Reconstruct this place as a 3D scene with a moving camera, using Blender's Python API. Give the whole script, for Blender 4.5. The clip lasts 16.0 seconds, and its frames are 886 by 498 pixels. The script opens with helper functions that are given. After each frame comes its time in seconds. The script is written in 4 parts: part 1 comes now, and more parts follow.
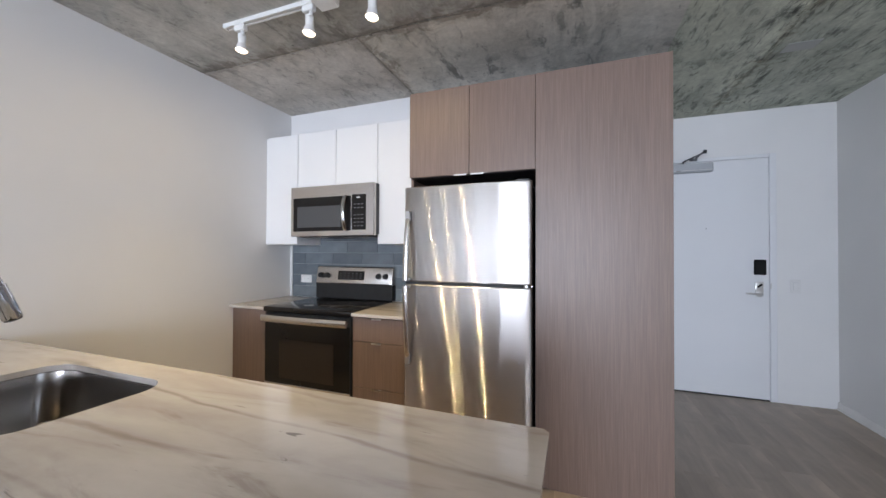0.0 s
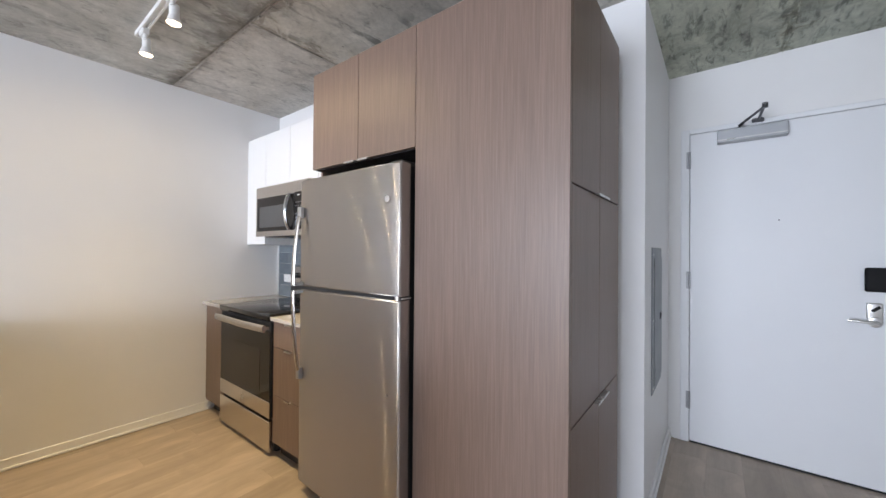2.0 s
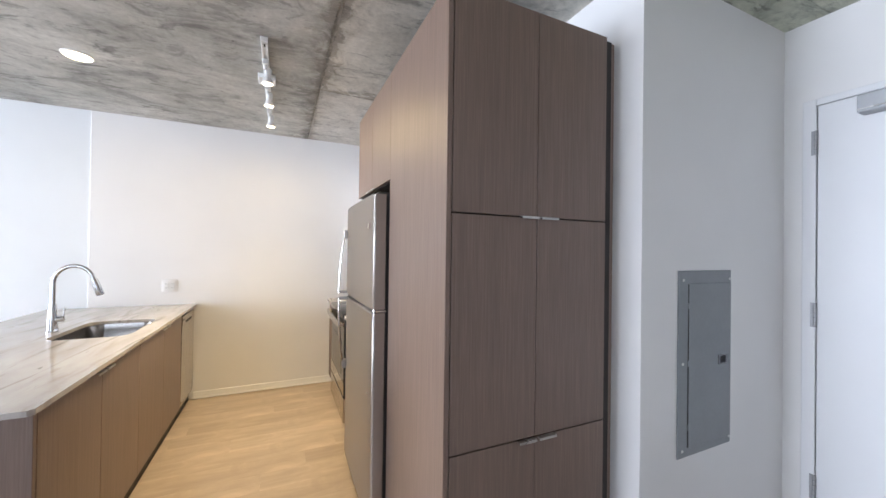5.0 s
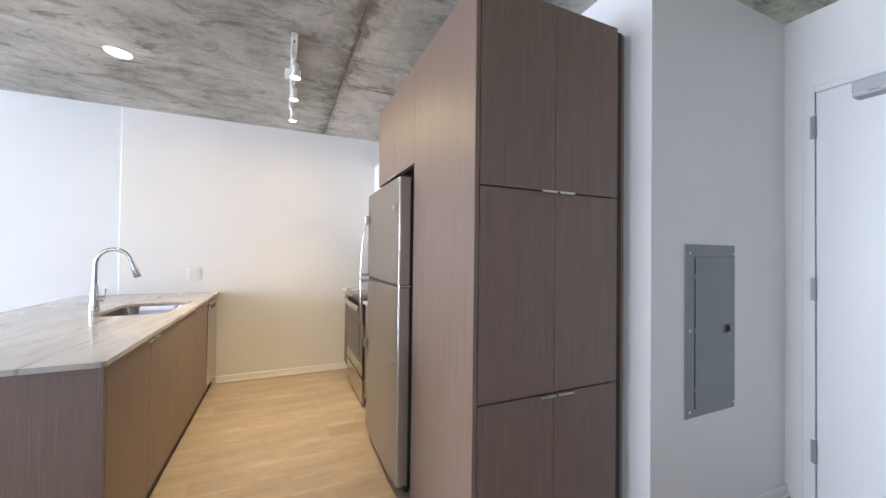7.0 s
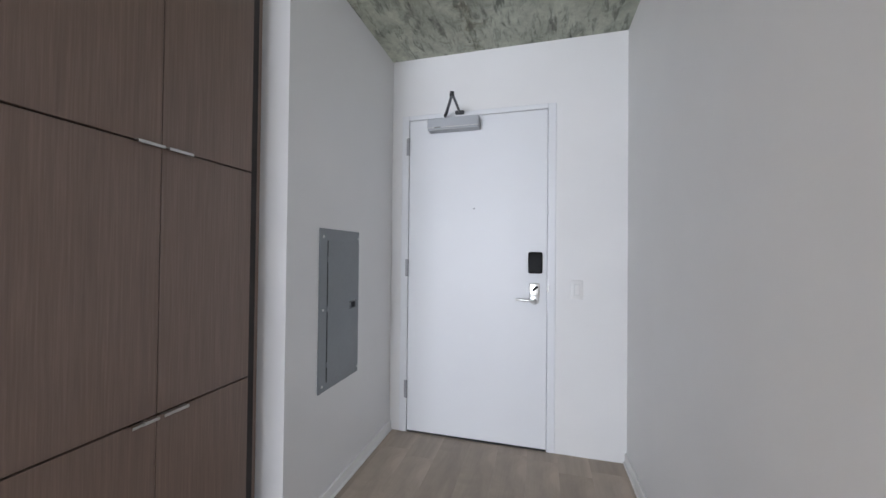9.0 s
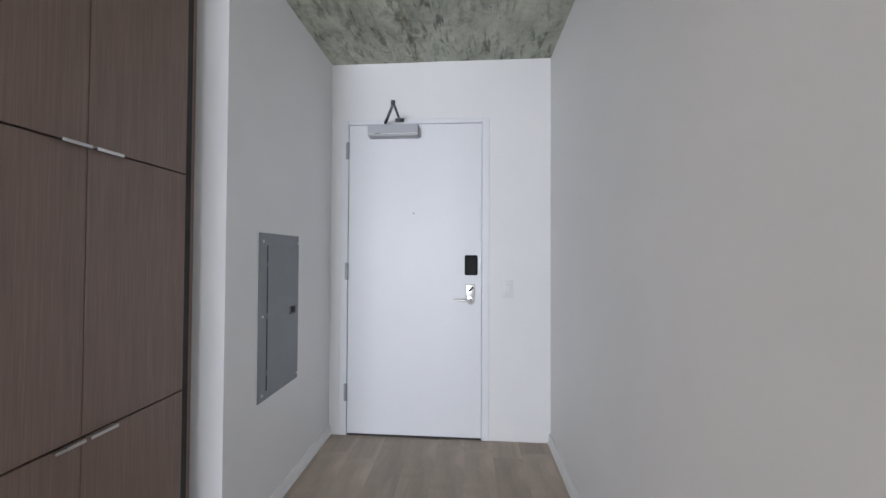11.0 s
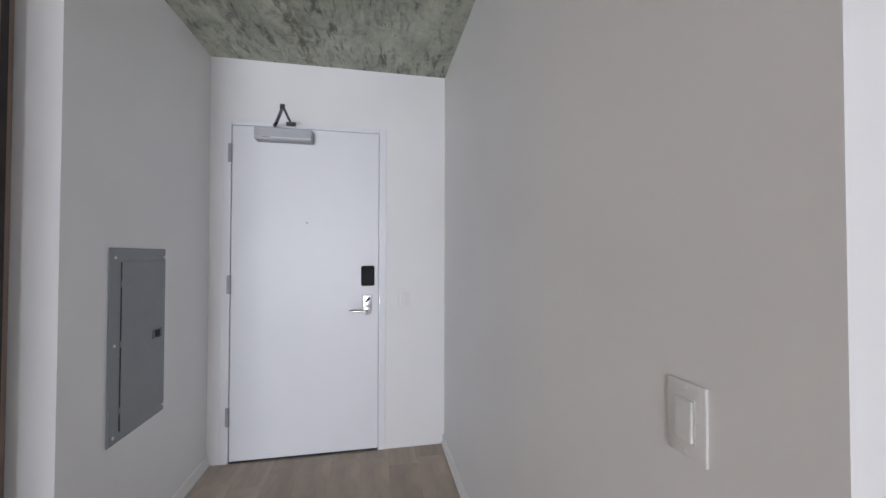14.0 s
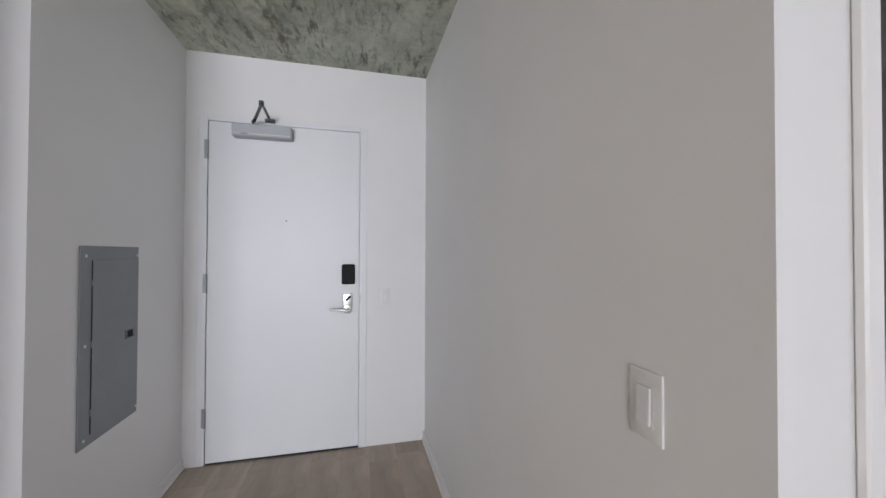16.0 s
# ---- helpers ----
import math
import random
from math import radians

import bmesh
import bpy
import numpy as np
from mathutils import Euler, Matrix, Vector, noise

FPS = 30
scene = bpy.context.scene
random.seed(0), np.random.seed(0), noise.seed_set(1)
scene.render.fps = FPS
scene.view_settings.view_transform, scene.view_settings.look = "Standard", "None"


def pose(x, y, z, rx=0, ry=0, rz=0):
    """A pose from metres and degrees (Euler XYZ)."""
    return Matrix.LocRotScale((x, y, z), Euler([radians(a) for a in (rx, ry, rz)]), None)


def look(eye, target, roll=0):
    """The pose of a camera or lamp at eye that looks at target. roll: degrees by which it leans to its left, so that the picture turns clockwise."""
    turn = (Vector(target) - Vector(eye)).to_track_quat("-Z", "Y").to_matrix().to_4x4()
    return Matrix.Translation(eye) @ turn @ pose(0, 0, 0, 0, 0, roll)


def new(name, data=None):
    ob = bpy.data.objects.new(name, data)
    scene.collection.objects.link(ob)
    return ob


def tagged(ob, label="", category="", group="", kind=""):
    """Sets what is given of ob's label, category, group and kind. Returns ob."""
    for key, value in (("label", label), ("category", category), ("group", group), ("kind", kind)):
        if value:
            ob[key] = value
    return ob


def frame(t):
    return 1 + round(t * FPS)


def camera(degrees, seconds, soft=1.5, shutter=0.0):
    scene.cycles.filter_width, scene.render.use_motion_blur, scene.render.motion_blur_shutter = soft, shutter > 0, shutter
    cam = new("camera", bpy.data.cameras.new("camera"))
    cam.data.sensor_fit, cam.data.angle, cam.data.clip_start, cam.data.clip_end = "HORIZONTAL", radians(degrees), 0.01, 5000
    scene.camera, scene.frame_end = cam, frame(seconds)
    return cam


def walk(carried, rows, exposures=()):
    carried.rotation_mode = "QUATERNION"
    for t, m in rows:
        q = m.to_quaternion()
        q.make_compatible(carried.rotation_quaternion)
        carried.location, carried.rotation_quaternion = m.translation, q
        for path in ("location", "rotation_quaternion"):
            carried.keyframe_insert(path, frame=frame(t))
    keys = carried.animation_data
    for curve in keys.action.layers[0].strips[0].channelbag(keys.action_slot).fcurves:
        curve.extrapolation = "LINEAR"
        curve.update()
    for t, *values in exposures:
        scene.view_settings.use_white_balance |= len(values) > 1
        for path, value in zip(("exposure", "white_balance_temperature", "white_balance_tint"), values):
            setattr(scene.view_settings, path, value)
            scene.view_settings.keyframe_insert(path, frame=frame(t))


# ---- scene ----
cam = camera(102.2, 16.0)
PATH = [
    (0, (0.342, 0.283, 1.29), (-0.345, 2.162, 1.313), 0.2),
    (0.5, (0.583, 0.475, 1.288), (-0.217, 2.308, 1.309), 0.2),
    (1, (0.822, 0.683, 1.294), (-0.075, 2.471, 1.304), 0.2),
    (1.5, (1.046, 0.933, 1.314), (-0.034, 2.616, 1.333), 0.5),
    (2, (1.179, 1.178, 1.31), (-0.035, 2.768, 1.325), 0.5),
    (2.5, (1.312, 1.378, 1.345), (-0.062, 2.831, 1.364), 0.8),
    (3, (1.491, 1.502, 1.398), (-0.08, 2.739, 1.427), 0.7),
    (3.2, (1.534, 1.557, 1.431), (-0.094, 2.717, 1.452), 0.8),
    (5.5, (1.888, 1.856, 1.385), (0.063, 2.673, 1.404), 0.8),
    (6, (1.874, 1.806, 1.313), (0.049, 2.623, 1.333), 0.9),
    (6.5, (1.876, 1.745, 1.283), (0.047, 2.555, 1.307), 0.8),
    (7, (1.937, 1.709, 1.285), (0.109, 2.521, 1.312), 0.7),
    (7.5, (1.982, 1.72, 1.254), (0.301, 2.802, 1.272), 0.6),
    (8, (1.986, 1.762, 1.256), (0.673, 3.271, 1.27), 0.8),
    (8.5, (1.983, 1.825, 1.245), (1.101, 3.619, 1.267), 0.7),
    (9, (1.908, 1.886, 1.227), (1.388, 3.817, 1.252), 0.6),
    (9.5, (1.894, 1.895, 1.216), (1.607, 3.874, 1.254), 0.4),
    (12, (1.848, 1.699, 1.279), (1.719, 3.694, 1.31), 0.3),
    (12.5, (1.876, 1.689, 1.301), (1.751, 3.684, 1.347), 0.1),
    (13, (1.908, 1.713, 1.326), (1.91, 3.713, 1.361), 0.3),
    (13.5, (1.923, 1.737, 1.331), (2.204, 3.717, 1.364), 0.2),
    (14, (1.934, 1.738, 1.315), (2.306, 3.703, 1.349), 0.1),
    (14.5, (1.928, 1.745, 1.327), (2.353, 3.699, 1.354), 0.2),
    (15, (1.916, 1.749, 1.31), (2.366, 3.697, 1.343), 0.1),
    (15.5, (1.919, 1.729, 1.307), (2.384, 3.674, 1.34), 0.1),
    (16, (1.931, 1.707, 1.315), (2.406, 3.65, 1.342), 0.2),
]
EXPOSURES = ((0, -0.54, 6200, 14), (1, -0.28, 6280, 14), (1.5, -0.18, 6320, 14), (2, -0.17, 6360, 14), (2.5, 0.0, 6400, 14), (3, 0.08, 6400, 14), (5.5, 0.22, 6280, 14), (7, 0.12, 6250, 14),
             (8, -0.05, 6300, 13), (9, -0.14, 6600, 14), (12, -0.14, 6600, 14), (13, -0.19, 6650, 15), (14, -0.29, 6740, 16), (16, -0.32, 6900, 16))
walk(cam, [(t, look(eye, target, roll)) for t, eye, target, roll in PATH], EXPOSURES)

# ---- light ----
world = bpy.data.worlds.new("sky")
scene.world = world
world.use_nodes = True
wn = world.node_tree.nodes
sky = wn.new("ShaderNodeTexSky")
sky.sky_type, sky.sun_disc = "NISHITA", False
sky.sun_elevation, sky.sun_rotation = radians(48), radians(205)
wn["Background"].inputs["Strength"].default_value = 0.12
world.node_tree.links.new(sky.outputs["Color"], wn["Background"].inputs["Color"])


def lamp(name, kind, m, power, colour, **more):
    data = bpy.data.lights.new(name, kind)
    data.energy, data.color = power, colour
    for key, value in more.items():
        if key == "size":
            data.shape, data.size = "DISK", value
        elif key == "size_y":
            data.shape, data.size_y = "RECTANGLE", value
        elif key == "soft":
            data.shadow_soft_size = value
        elif key == "cone":
            data.spot_size, data.spot_blend = radians(value), 1.0
        elif key == "angle":
            data.angle = radians(value)
    ob = new(name, data)
    ob.matrix_world = m
    return ob


DAY = (0.775, 0.872, 1.0)
WARM = (1.0, 0.745, 0.36)
lamp("sun", "SUN", look((2, -12.1, 9), (0.8, -7.7, 0)), 2.0, (1.0, 0.95, 0.88), angle=0.5)
lamp("window_daylight", "AREA", look((-0.1, -7.52, 1.35), (-0.1, 0, 1.35)), 770, DAY, size=2.95, size_y=2.3)
# added fill from the east, to brighten surfaces that face that way
lamp("side_window_daylight", "AREA", look((3.96, -0.45, 1.35), (0, -0.45, 1.35)), 44, DAY, size=1.7, size_y=2.2)
TRACK_Y = 1.745
BULBS = (-1.39, -0.925, -0.555)
for bx in BULBS:
    lamp("track_bulb_light", "AREA", look((bx, TRACK_Y, 2.404), (bx - 0.05, TRACK_Y + 0.02, 0)), 2.3, WARM, size=0.042)
    lamp("track_beam_light", "SPOT", look((bx, TRACK_Y, 2.402), (bx - 0.05, TRACK_Y + 0.02, 0)), 64, WARM, soft=0.02, cone=88)
lamp("downlight_light", "AREA", look((-1.035, 0.705, 2.560), (-1.035, 0.705, 0)), 3.5, WARM, size=0.1)

# ---- materials ----


def material(name, rough=0.5, metal=0.0):
    m = bpy.data.materials.new(name)
    m.use_nodes = True
    b = m.node_tree.nodes["Principled BSDF"]
    b.inputs["Roughness"].default_value = rough
    b.inputs["Metallic"].default_value = metal
    return m, m.node_tree.nodes, m.node_tree.links, b


def coords(nodes, links, scale=(1, 1, 1), turn=(0, 0, 0)):
    c = nodes.new("ShaderNodeTexCoord")
    p = nodes.new("ShaderNodeMapping")
    p.inputs["Scale"].default_value = scale
    p.inputs["Rotation"].default_value = [radians(a) for a in turn]
    links.new(c.outputs["Object"], p.inputs["Vector"])
    return p.outputs["Vector"]


def noise_tex(nodes, links, vec, scale, detail=4.0, rough=0.55, warp=0.0):
    n = nodes.new("ShaderNodeTexNoise")
    n.inputs["Scale"].default_value = scale
    n.inputs["Detail"].default_value = detail
    n.inputs["Roughness"].default_value = rough
    n.inputs["Distortion"].default_value = warp
    links.new(vec, n.inputs["Vector"])
    return n.outputs["Fac"]


def ramp(nodes, links, fac, *stops):
    r = nodes.new("ShaderNodeValToRGB")
    el = r.color_ramp.elements
    while len(el) < len(stops):
        el.new(0.5)
    for e, (at, c) in zip(el, stops):
        e.position, e.color = at, (*c, 1) if len(c) == 3 else c
    links.new(fac, r.inputs["Fac"])
    return r.outputs["Color"]


def mixed(nodes, links, fac, a, b, how="MIX"):
    x = nodes.new("ShaderNodeMix")
    x.data_type, x.blend_type = "RGBA", how
    for socket, value in ((x.inputs[0], fac), (x.inputs[6], a), (x.inputs[7], b)):
        if isinstance(value, bpy.types.NodeSocket):
            links.new(value, socket)
        else:
            socket.default_value = value if not isinstance(value, tuple) else (*value, 1)
    return x.outputs[2]


def bump(nodes, links, height, b, strength=0.1, distance=0.002):
    n = nodes.new("ShaderNodeBump")
    n.inputs["Strength"].default_value, n.inputs["Distance"].default_value = strength, distance
    links.new(height, n.inputs["Height"])
    links.new(n.outputs["Normal"], b.inputs["Normal"])


def grey(v):
    return (v, v, v)


def paint(name, base, rough=0.55, grain=260.0, relief=0.08, stain=0.03):
    m, n, l, b = material(name, rough)
    v = coords(n, l)
    big = noise_tex(n, l, v, 1.7, 3)
    lo = tuple(c * (1 - stain) for c in base)
    col = ramp(n, l, big, (0.35, lo), (0.65, base))
    l.new(col, b.inputs["Base Color"])
    bump(n, l, noise_tex(n, l, v, grain, 3), b, relief, 0.001)
    return m


def concrete():
    m, n, l, b = material("board_formed_concrete", 0.78)
    island = n.new("ShaderNodeNewGeometry").outputs["Random Per Island"]

    def bay(scale):
        """Coordinates that jump from one pour to the next."""
        add = n.new("ShaderNodeVectorMath")
        add.operation = "ADD"
        l.new(coords(n, l, scale), add.inputs[0])
        big = n.new("ShaderNodeMath")
        big.operation = "MULTIPLY"
        big.inputs[1].default_value = 17.0
        l.new(island, big.inputs[0])
        l.new(big.outputs[0], add.inputs[1])
        return add.outputs[0]

    v, along, fine = bay((1, 1, 1)), bay((2.0, 0.95, 1)), bay((6.2, 2.3, 1))
    base = ramp(n, l, noise_tex(n, l, v, 1.3, 6, 0.62, 0.4), (0.3, (0.415, 0.408, 0.378)), (0.5, (0.54, 0.532, 0.502)), (0.7, (0.63, 0.62, 0.592)))
    cloud = ramp(n, l, noise_tex(n, l, along, 1.35, 8, 0.7, 1.1), (0.34, grey(0.60)), (0.42, grey(0.86)), (0.52, grey(1.02)), (0.6, grey(1.1)), (0.7, grey(1.22)))
    col = mixed(n, l, 0.95, base, cloud, "MULTIPLY")
    pour = ramp(n, l, island, (0.0, (0.90, 0.90, 0.88)), (0.5, (1.0, 0.99, 0.96)), (1.0, (1.16, 1.13, 1.08)))
    col = mixed(n, l, 1.0, col, pour, "MULTIPLY")
    streak = ramp(n, l, noise_tex(n, l, fine, 1.3, 8, 0.62, 0.5), (0.37, grey(0.0)), (0.415, grey(0.7)), (0.45, grey(1.0)))
    patch = ramp(n, l, noise_tex(n, l, v, 1.1, 4, 0.55, 0.6), (0.44, grey(1.0)), (0.6, grey(0.12)))
    mask = mixed(n, l, 1.0, streak, patch, "LIGHTEN")
    col = mixed(n, l, mask, (0.17, 0.168, 0.15), col)
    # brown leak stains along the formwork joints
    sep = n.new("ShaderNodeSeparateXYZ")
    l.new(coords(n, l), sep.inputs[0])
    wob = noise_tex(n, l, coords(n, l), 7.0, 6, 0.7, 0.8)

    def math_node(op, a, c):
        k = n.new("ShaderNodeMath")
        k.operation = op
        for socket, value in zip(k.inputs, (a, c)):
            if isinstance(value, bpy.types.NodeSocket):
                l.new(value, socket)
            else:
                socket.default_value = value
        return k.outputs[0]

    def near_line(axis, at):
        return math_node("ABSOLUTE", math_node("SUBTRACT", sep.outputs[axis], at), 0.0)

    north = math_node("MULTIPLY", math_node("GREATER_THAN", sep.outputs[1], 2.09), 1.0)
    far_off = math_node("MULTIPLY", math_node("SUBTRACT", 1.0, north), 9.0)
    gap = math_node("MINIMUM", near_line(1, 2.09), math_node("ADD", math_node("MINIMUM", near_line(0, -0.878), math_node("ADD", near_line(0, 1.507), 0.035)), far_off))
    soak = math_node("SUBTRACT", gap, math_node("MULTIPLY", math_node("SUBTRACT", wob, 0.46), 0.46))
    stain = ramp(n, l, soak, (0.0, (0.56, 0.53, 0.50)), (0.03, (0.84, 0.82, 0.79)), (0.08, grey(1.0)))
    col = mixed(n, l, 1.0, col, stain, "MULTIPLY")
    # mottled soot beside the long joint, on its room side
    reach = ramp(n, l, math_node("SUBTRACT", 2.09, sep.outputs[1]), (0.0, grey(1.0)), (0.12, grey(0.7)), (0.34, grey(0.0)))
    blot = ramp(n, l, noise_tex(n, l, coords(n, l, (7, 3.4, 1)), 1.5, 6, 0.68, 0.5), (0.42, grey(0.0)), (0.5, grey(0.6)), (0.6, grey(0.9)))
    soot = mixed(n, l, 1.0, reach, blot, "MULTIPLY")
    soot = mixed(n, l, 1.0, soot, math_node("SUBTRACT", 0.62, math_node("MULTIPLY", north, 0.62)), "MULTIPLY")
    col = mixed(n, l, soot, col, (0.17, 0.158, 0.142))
    # the pours differ: a paler, warmer one in the kitchen corner, a greener one over the hall
    pale = math_node("MULTIPLY", north, math_node("LESS_THAN", sep.outputs[0], -0.878))
    col = mixed(n, l, math_node("MULTIPLY", pale, 0.45), col, (0.60, 0.57, 0.54))
    green = math_node("MULTIPLY", north, math_node("GREATER_THAN", sep.outputs[0], 0.9))
    col = mixed(n, l, green, col, mixed(n, l, 1.0, col, (0.90, 0.97, 0.88), "MULTIPLY"))
    dash = ramp(n, l, noise_tex(n, l, coords(n, l, (24, 5.0, 1)), 1.3, 6, 0.62, 0.5), (0.36, grey(0.45)), (0.43, grey(0.8)), (0.5, grey(1.0)))
    worn = ramp(n, l, noise_tex(n, l, coords(n, l, (1, 1, 1)), 2.3, 4, 0.6, 0.4), (0.40, grey(0.15)), (0.52, grey(1.0)))
    col = mixed(n, l, green, col, mixed(n, l, worn, col, dash, "MULTIPLY"))
    scrape = ramp(n, l, noise_tex(n, l, bay((11, 4.4, 1)), 1.1, 6, 0.7, 0.8), (0.36, grey(0.66)), (0.42, grey(0.96)), (0.6, grey(1.0)), (0.68, grey(1.08)))
    col = mixed(n, l, 1.0, col, scrape, "MULTIPLY")
    flake = ramp(n, l, noise_tex(n, l, v, 5.2, 7, 0.66, 1.3), (0.34, grey(0.74)), (0.43, grey(0.95)), (0.55, grey(1.0)), (0.64, grey(1.10)))
    col = mixed(n, l, 1.0, col, flake, "MULTIPLY")
    pores = ramp(n, l, noise_tex(n, l, v, 34, 6, 0.75), (0.32, grey(0.86)), (0.6, grey(1.04)))
    col = mixed(n, l, 1.0, col, pores, "MULTIPLY")
    pits = n.new("ShaderNodeTexVoronoi")
    pits.inputs["Scale"].default_value = 5.5
    pits.inputs["Randomness"].default_value = 1.0
    l.new(v, pits.inputs["Vector"])
    hole = ramp(n, l, pits.outputs["Distance"], (0.018, grey(0.25)), (0.045, grey(1.0)))
    col = mixed(n, l, 1.0, col, hole, "MULTIPLY")
    l.new(col, b.inputs["Base Color"])
    height = mixed(n, l, 0.5, cloud, noise_tex(n, l, fine, 9, 6, 0.7), "MULTIPLY")
    bump(n, l, height, b, 0.4, 0.012)
    return m


def laminate(name, dark, mid, light, along="z", rough=0.36):
    m, n, l, b = material(name, rough)
    s = {"z": (120, 120, 2.6), "x": (2.6, 120, 120), "y": (120, 2.6, 120)}[along]
    s2 = {"z": (22, 22, 0.8), "x": (0.8, 22, 22), "y": (22, 0.8, 22)}[along]
    fine = noise_tex(n, l, coords(n, l, s), 1.5, 6, 0.7, 0.15)
    broad = noise_tex(n, l, coords(n, l, s2), 1.5, 5, 0.7, 0.3)
    col = ramp(n, l, fine, (0.34, dark), (0.5, mid), (0.66, light))
    shade = ramp(n, l, broad, (0.32, grey(0.92)), (0.5, grey(1.0)), (0.68, grey(1.05)))
    l.new(mixed(n, l, 1.0, col, shade, "MULTIPLY"), b.inputs["Base Color"])
    b.inputs["Specular IOR Level"].default_value = 0.55
    bump(n, l, fine, b, 0.14, 0.0006)
    return m


def brushed(name, base=0.56, rough=0.3, along=(2.2, 2.2, 260), wave=0.0, aniso=0.0):
    m, n, l, b = material(name, rough, 1.0)
    b.inputs["Base Color"].default_value = (base, base * 0.94, base * 0.885, 1)
    if not wave:
        bump(n, l, noise_tex(n, l, coords(n, l, along), 1.4, 2, 0.5), b, 0.03, 0.0004)
    if wave:
        bump(n, l, noise_tex(n, l, coords(n, l, (5.5, 5.5, 0.9)), 1.2, 0.6, 0.4), b, wave, 0.02)
    if aniso:
        # horizontal brushing: long upright streaks over a broad sheen
        t = n.new("ShaderNodeTangent")
        t.direction_type, t.axis = "RADIAL", "Z"
        g = n.new("ShaderNodeBsdfAnisotropic")
        g.inputs["Color"].default_value = (base, base * 0.94, base * 0.885, 1)
        g.inputs["Roughness"].default_value = 0.16
        g.inputs["Anisotropy"].default_value = aniso
        l.new(t.outputs["Tangent"], g.inputs["Tangent"])
        l.new(b.inputs["Normal"].links[0].from_socket, g.inputs["Normal"])
        mx = n.new("ShaderNodeMixShader")
        mx.inputs[0].default_value = 0.72
        l.new(b.outputs[0], mx.inputs[1])
        l.new(g.outputs[0], mx.inputs[2])
        l.new(mx.outputs[0], n["Material Output"].inputs["Surface"])
    return m


def plain(name, base, rough=0.4, metal=0.0, grain=120.0, coat=0.5):
    m, n, l, b = material(name, rough, metal)
    v = coords(n, l)
    f = noise_tex(n, l, v, grain, 3)
    col = ramp(n, l, f, (0.3, tuple(c * 0.97 for c in base)), (0.7, tuple(min(1, c * 1.02) for c in base)))
    l.new(col, b.inputs["Base Color"])
    smear = noise_tex(n, l, v, 7, 4)
    l.new(ramp(n, l, smear, (0.35, grey(rough * 0.85)), (0.7, grey(min(1, rough * 1.2)))), b.inputs["Roughness"])
    b.inputs["Specular IOR Level"].default_value = coat
    return m


def glowing(name, colour, strength):
    m, n, l, b = material(name, 0.3)
    b.inputs["Base Color"].default_value = (0.9, 0.9, 0.88, 1)
    b.inputs["Emission Color"].default_value = (*colour, 1)
    b.inputs["Emission Strength"].default_value = strength
    return m


def quartzite():
    m, n, l, b = material("veined_quartzite", 0.16)
    b.inputs["Specular IOR Level"].default_value = 0.85
    v = coords(n, l)
    base = ramp(n, l, noise_tex(n, l, coords(n, l, (0.8, 2.6, 1), (0, 0, 14)), 2.2, 5, 0.6, 0.4), (0.3, (0.44, 0.396, 0.356)), (0.52, (0.545, 0.506, 0.464)), (0.72, (0.615, 0.58, 0.542)))
    w = n.new("ShaderNodeTexWave")
    w.wave_type, w.bands_direction = "BANDS", "Y"
    w.inputs["Scale"].default_value = 1.15
    w.inputs["Distortion"].default_value = 5.5
    w.inputs["Detail"].default_value = 7.0
    w.inputs["Detail Scale"].default_value = 1.9
    l.new(coords(n, l, (0.35, 1.5, 1), (0, 0, 13)), w.inputs["Vector"])
    thin = ramp(n, l, w.outputs["Fac"], (0.0, grey(0.62)), (0.015, grey(0.4)), (0.05, grey(0.08)), (0.12, grey(0.0)), (0.86, grey(0.0)), (1.0, grey(0.09)))
    broken = ramp(n, l, noise_tex(n, l, v, 2.4, 4), (0.38, grey(0.0)), (0.6, grey(1.0)))
    veins = mixed(n, l, 1.0, thin, broken, "MULTIPLY")
    col = mixed(n, l, veins, base, (0.20, 0.155, 0.125))
    # short dark flecks and smoky patches that follow the veins
    smoke = ramp(n, l, noise_tex(n, l, coords(n, l, (1.1, 5.5, 1), (0, 0, 13)), 1.9, 6, 0.62, 0.9), (0.33, grey(0.5)), (0.42, grey(0.10)), (0.48, grey(0.0)))
    col = mixed(n, l, smoke, col, (0.27, 0.215, 0.175))
    fleck = ramp(n, l, noise_tex(n, l, coords(n, l, (2.4, 15, 1), (0, 0, 13)), 2.1, 5, 0.6, 0.8), (0.27, grey(0.75)), (0.33, grey(0.0)))
    col = mixed(n, l, fleck, col, (0.11, 0.09, 0.08))
    l.new(col, b.inputs["Base Color"])
    l.new(ramp(n, l, noise_tex(n, l, v, 9, 4), (0.3, grey(0.05)), (0.7, grey(0.11))), b.inputs["Roughness"])
    return m


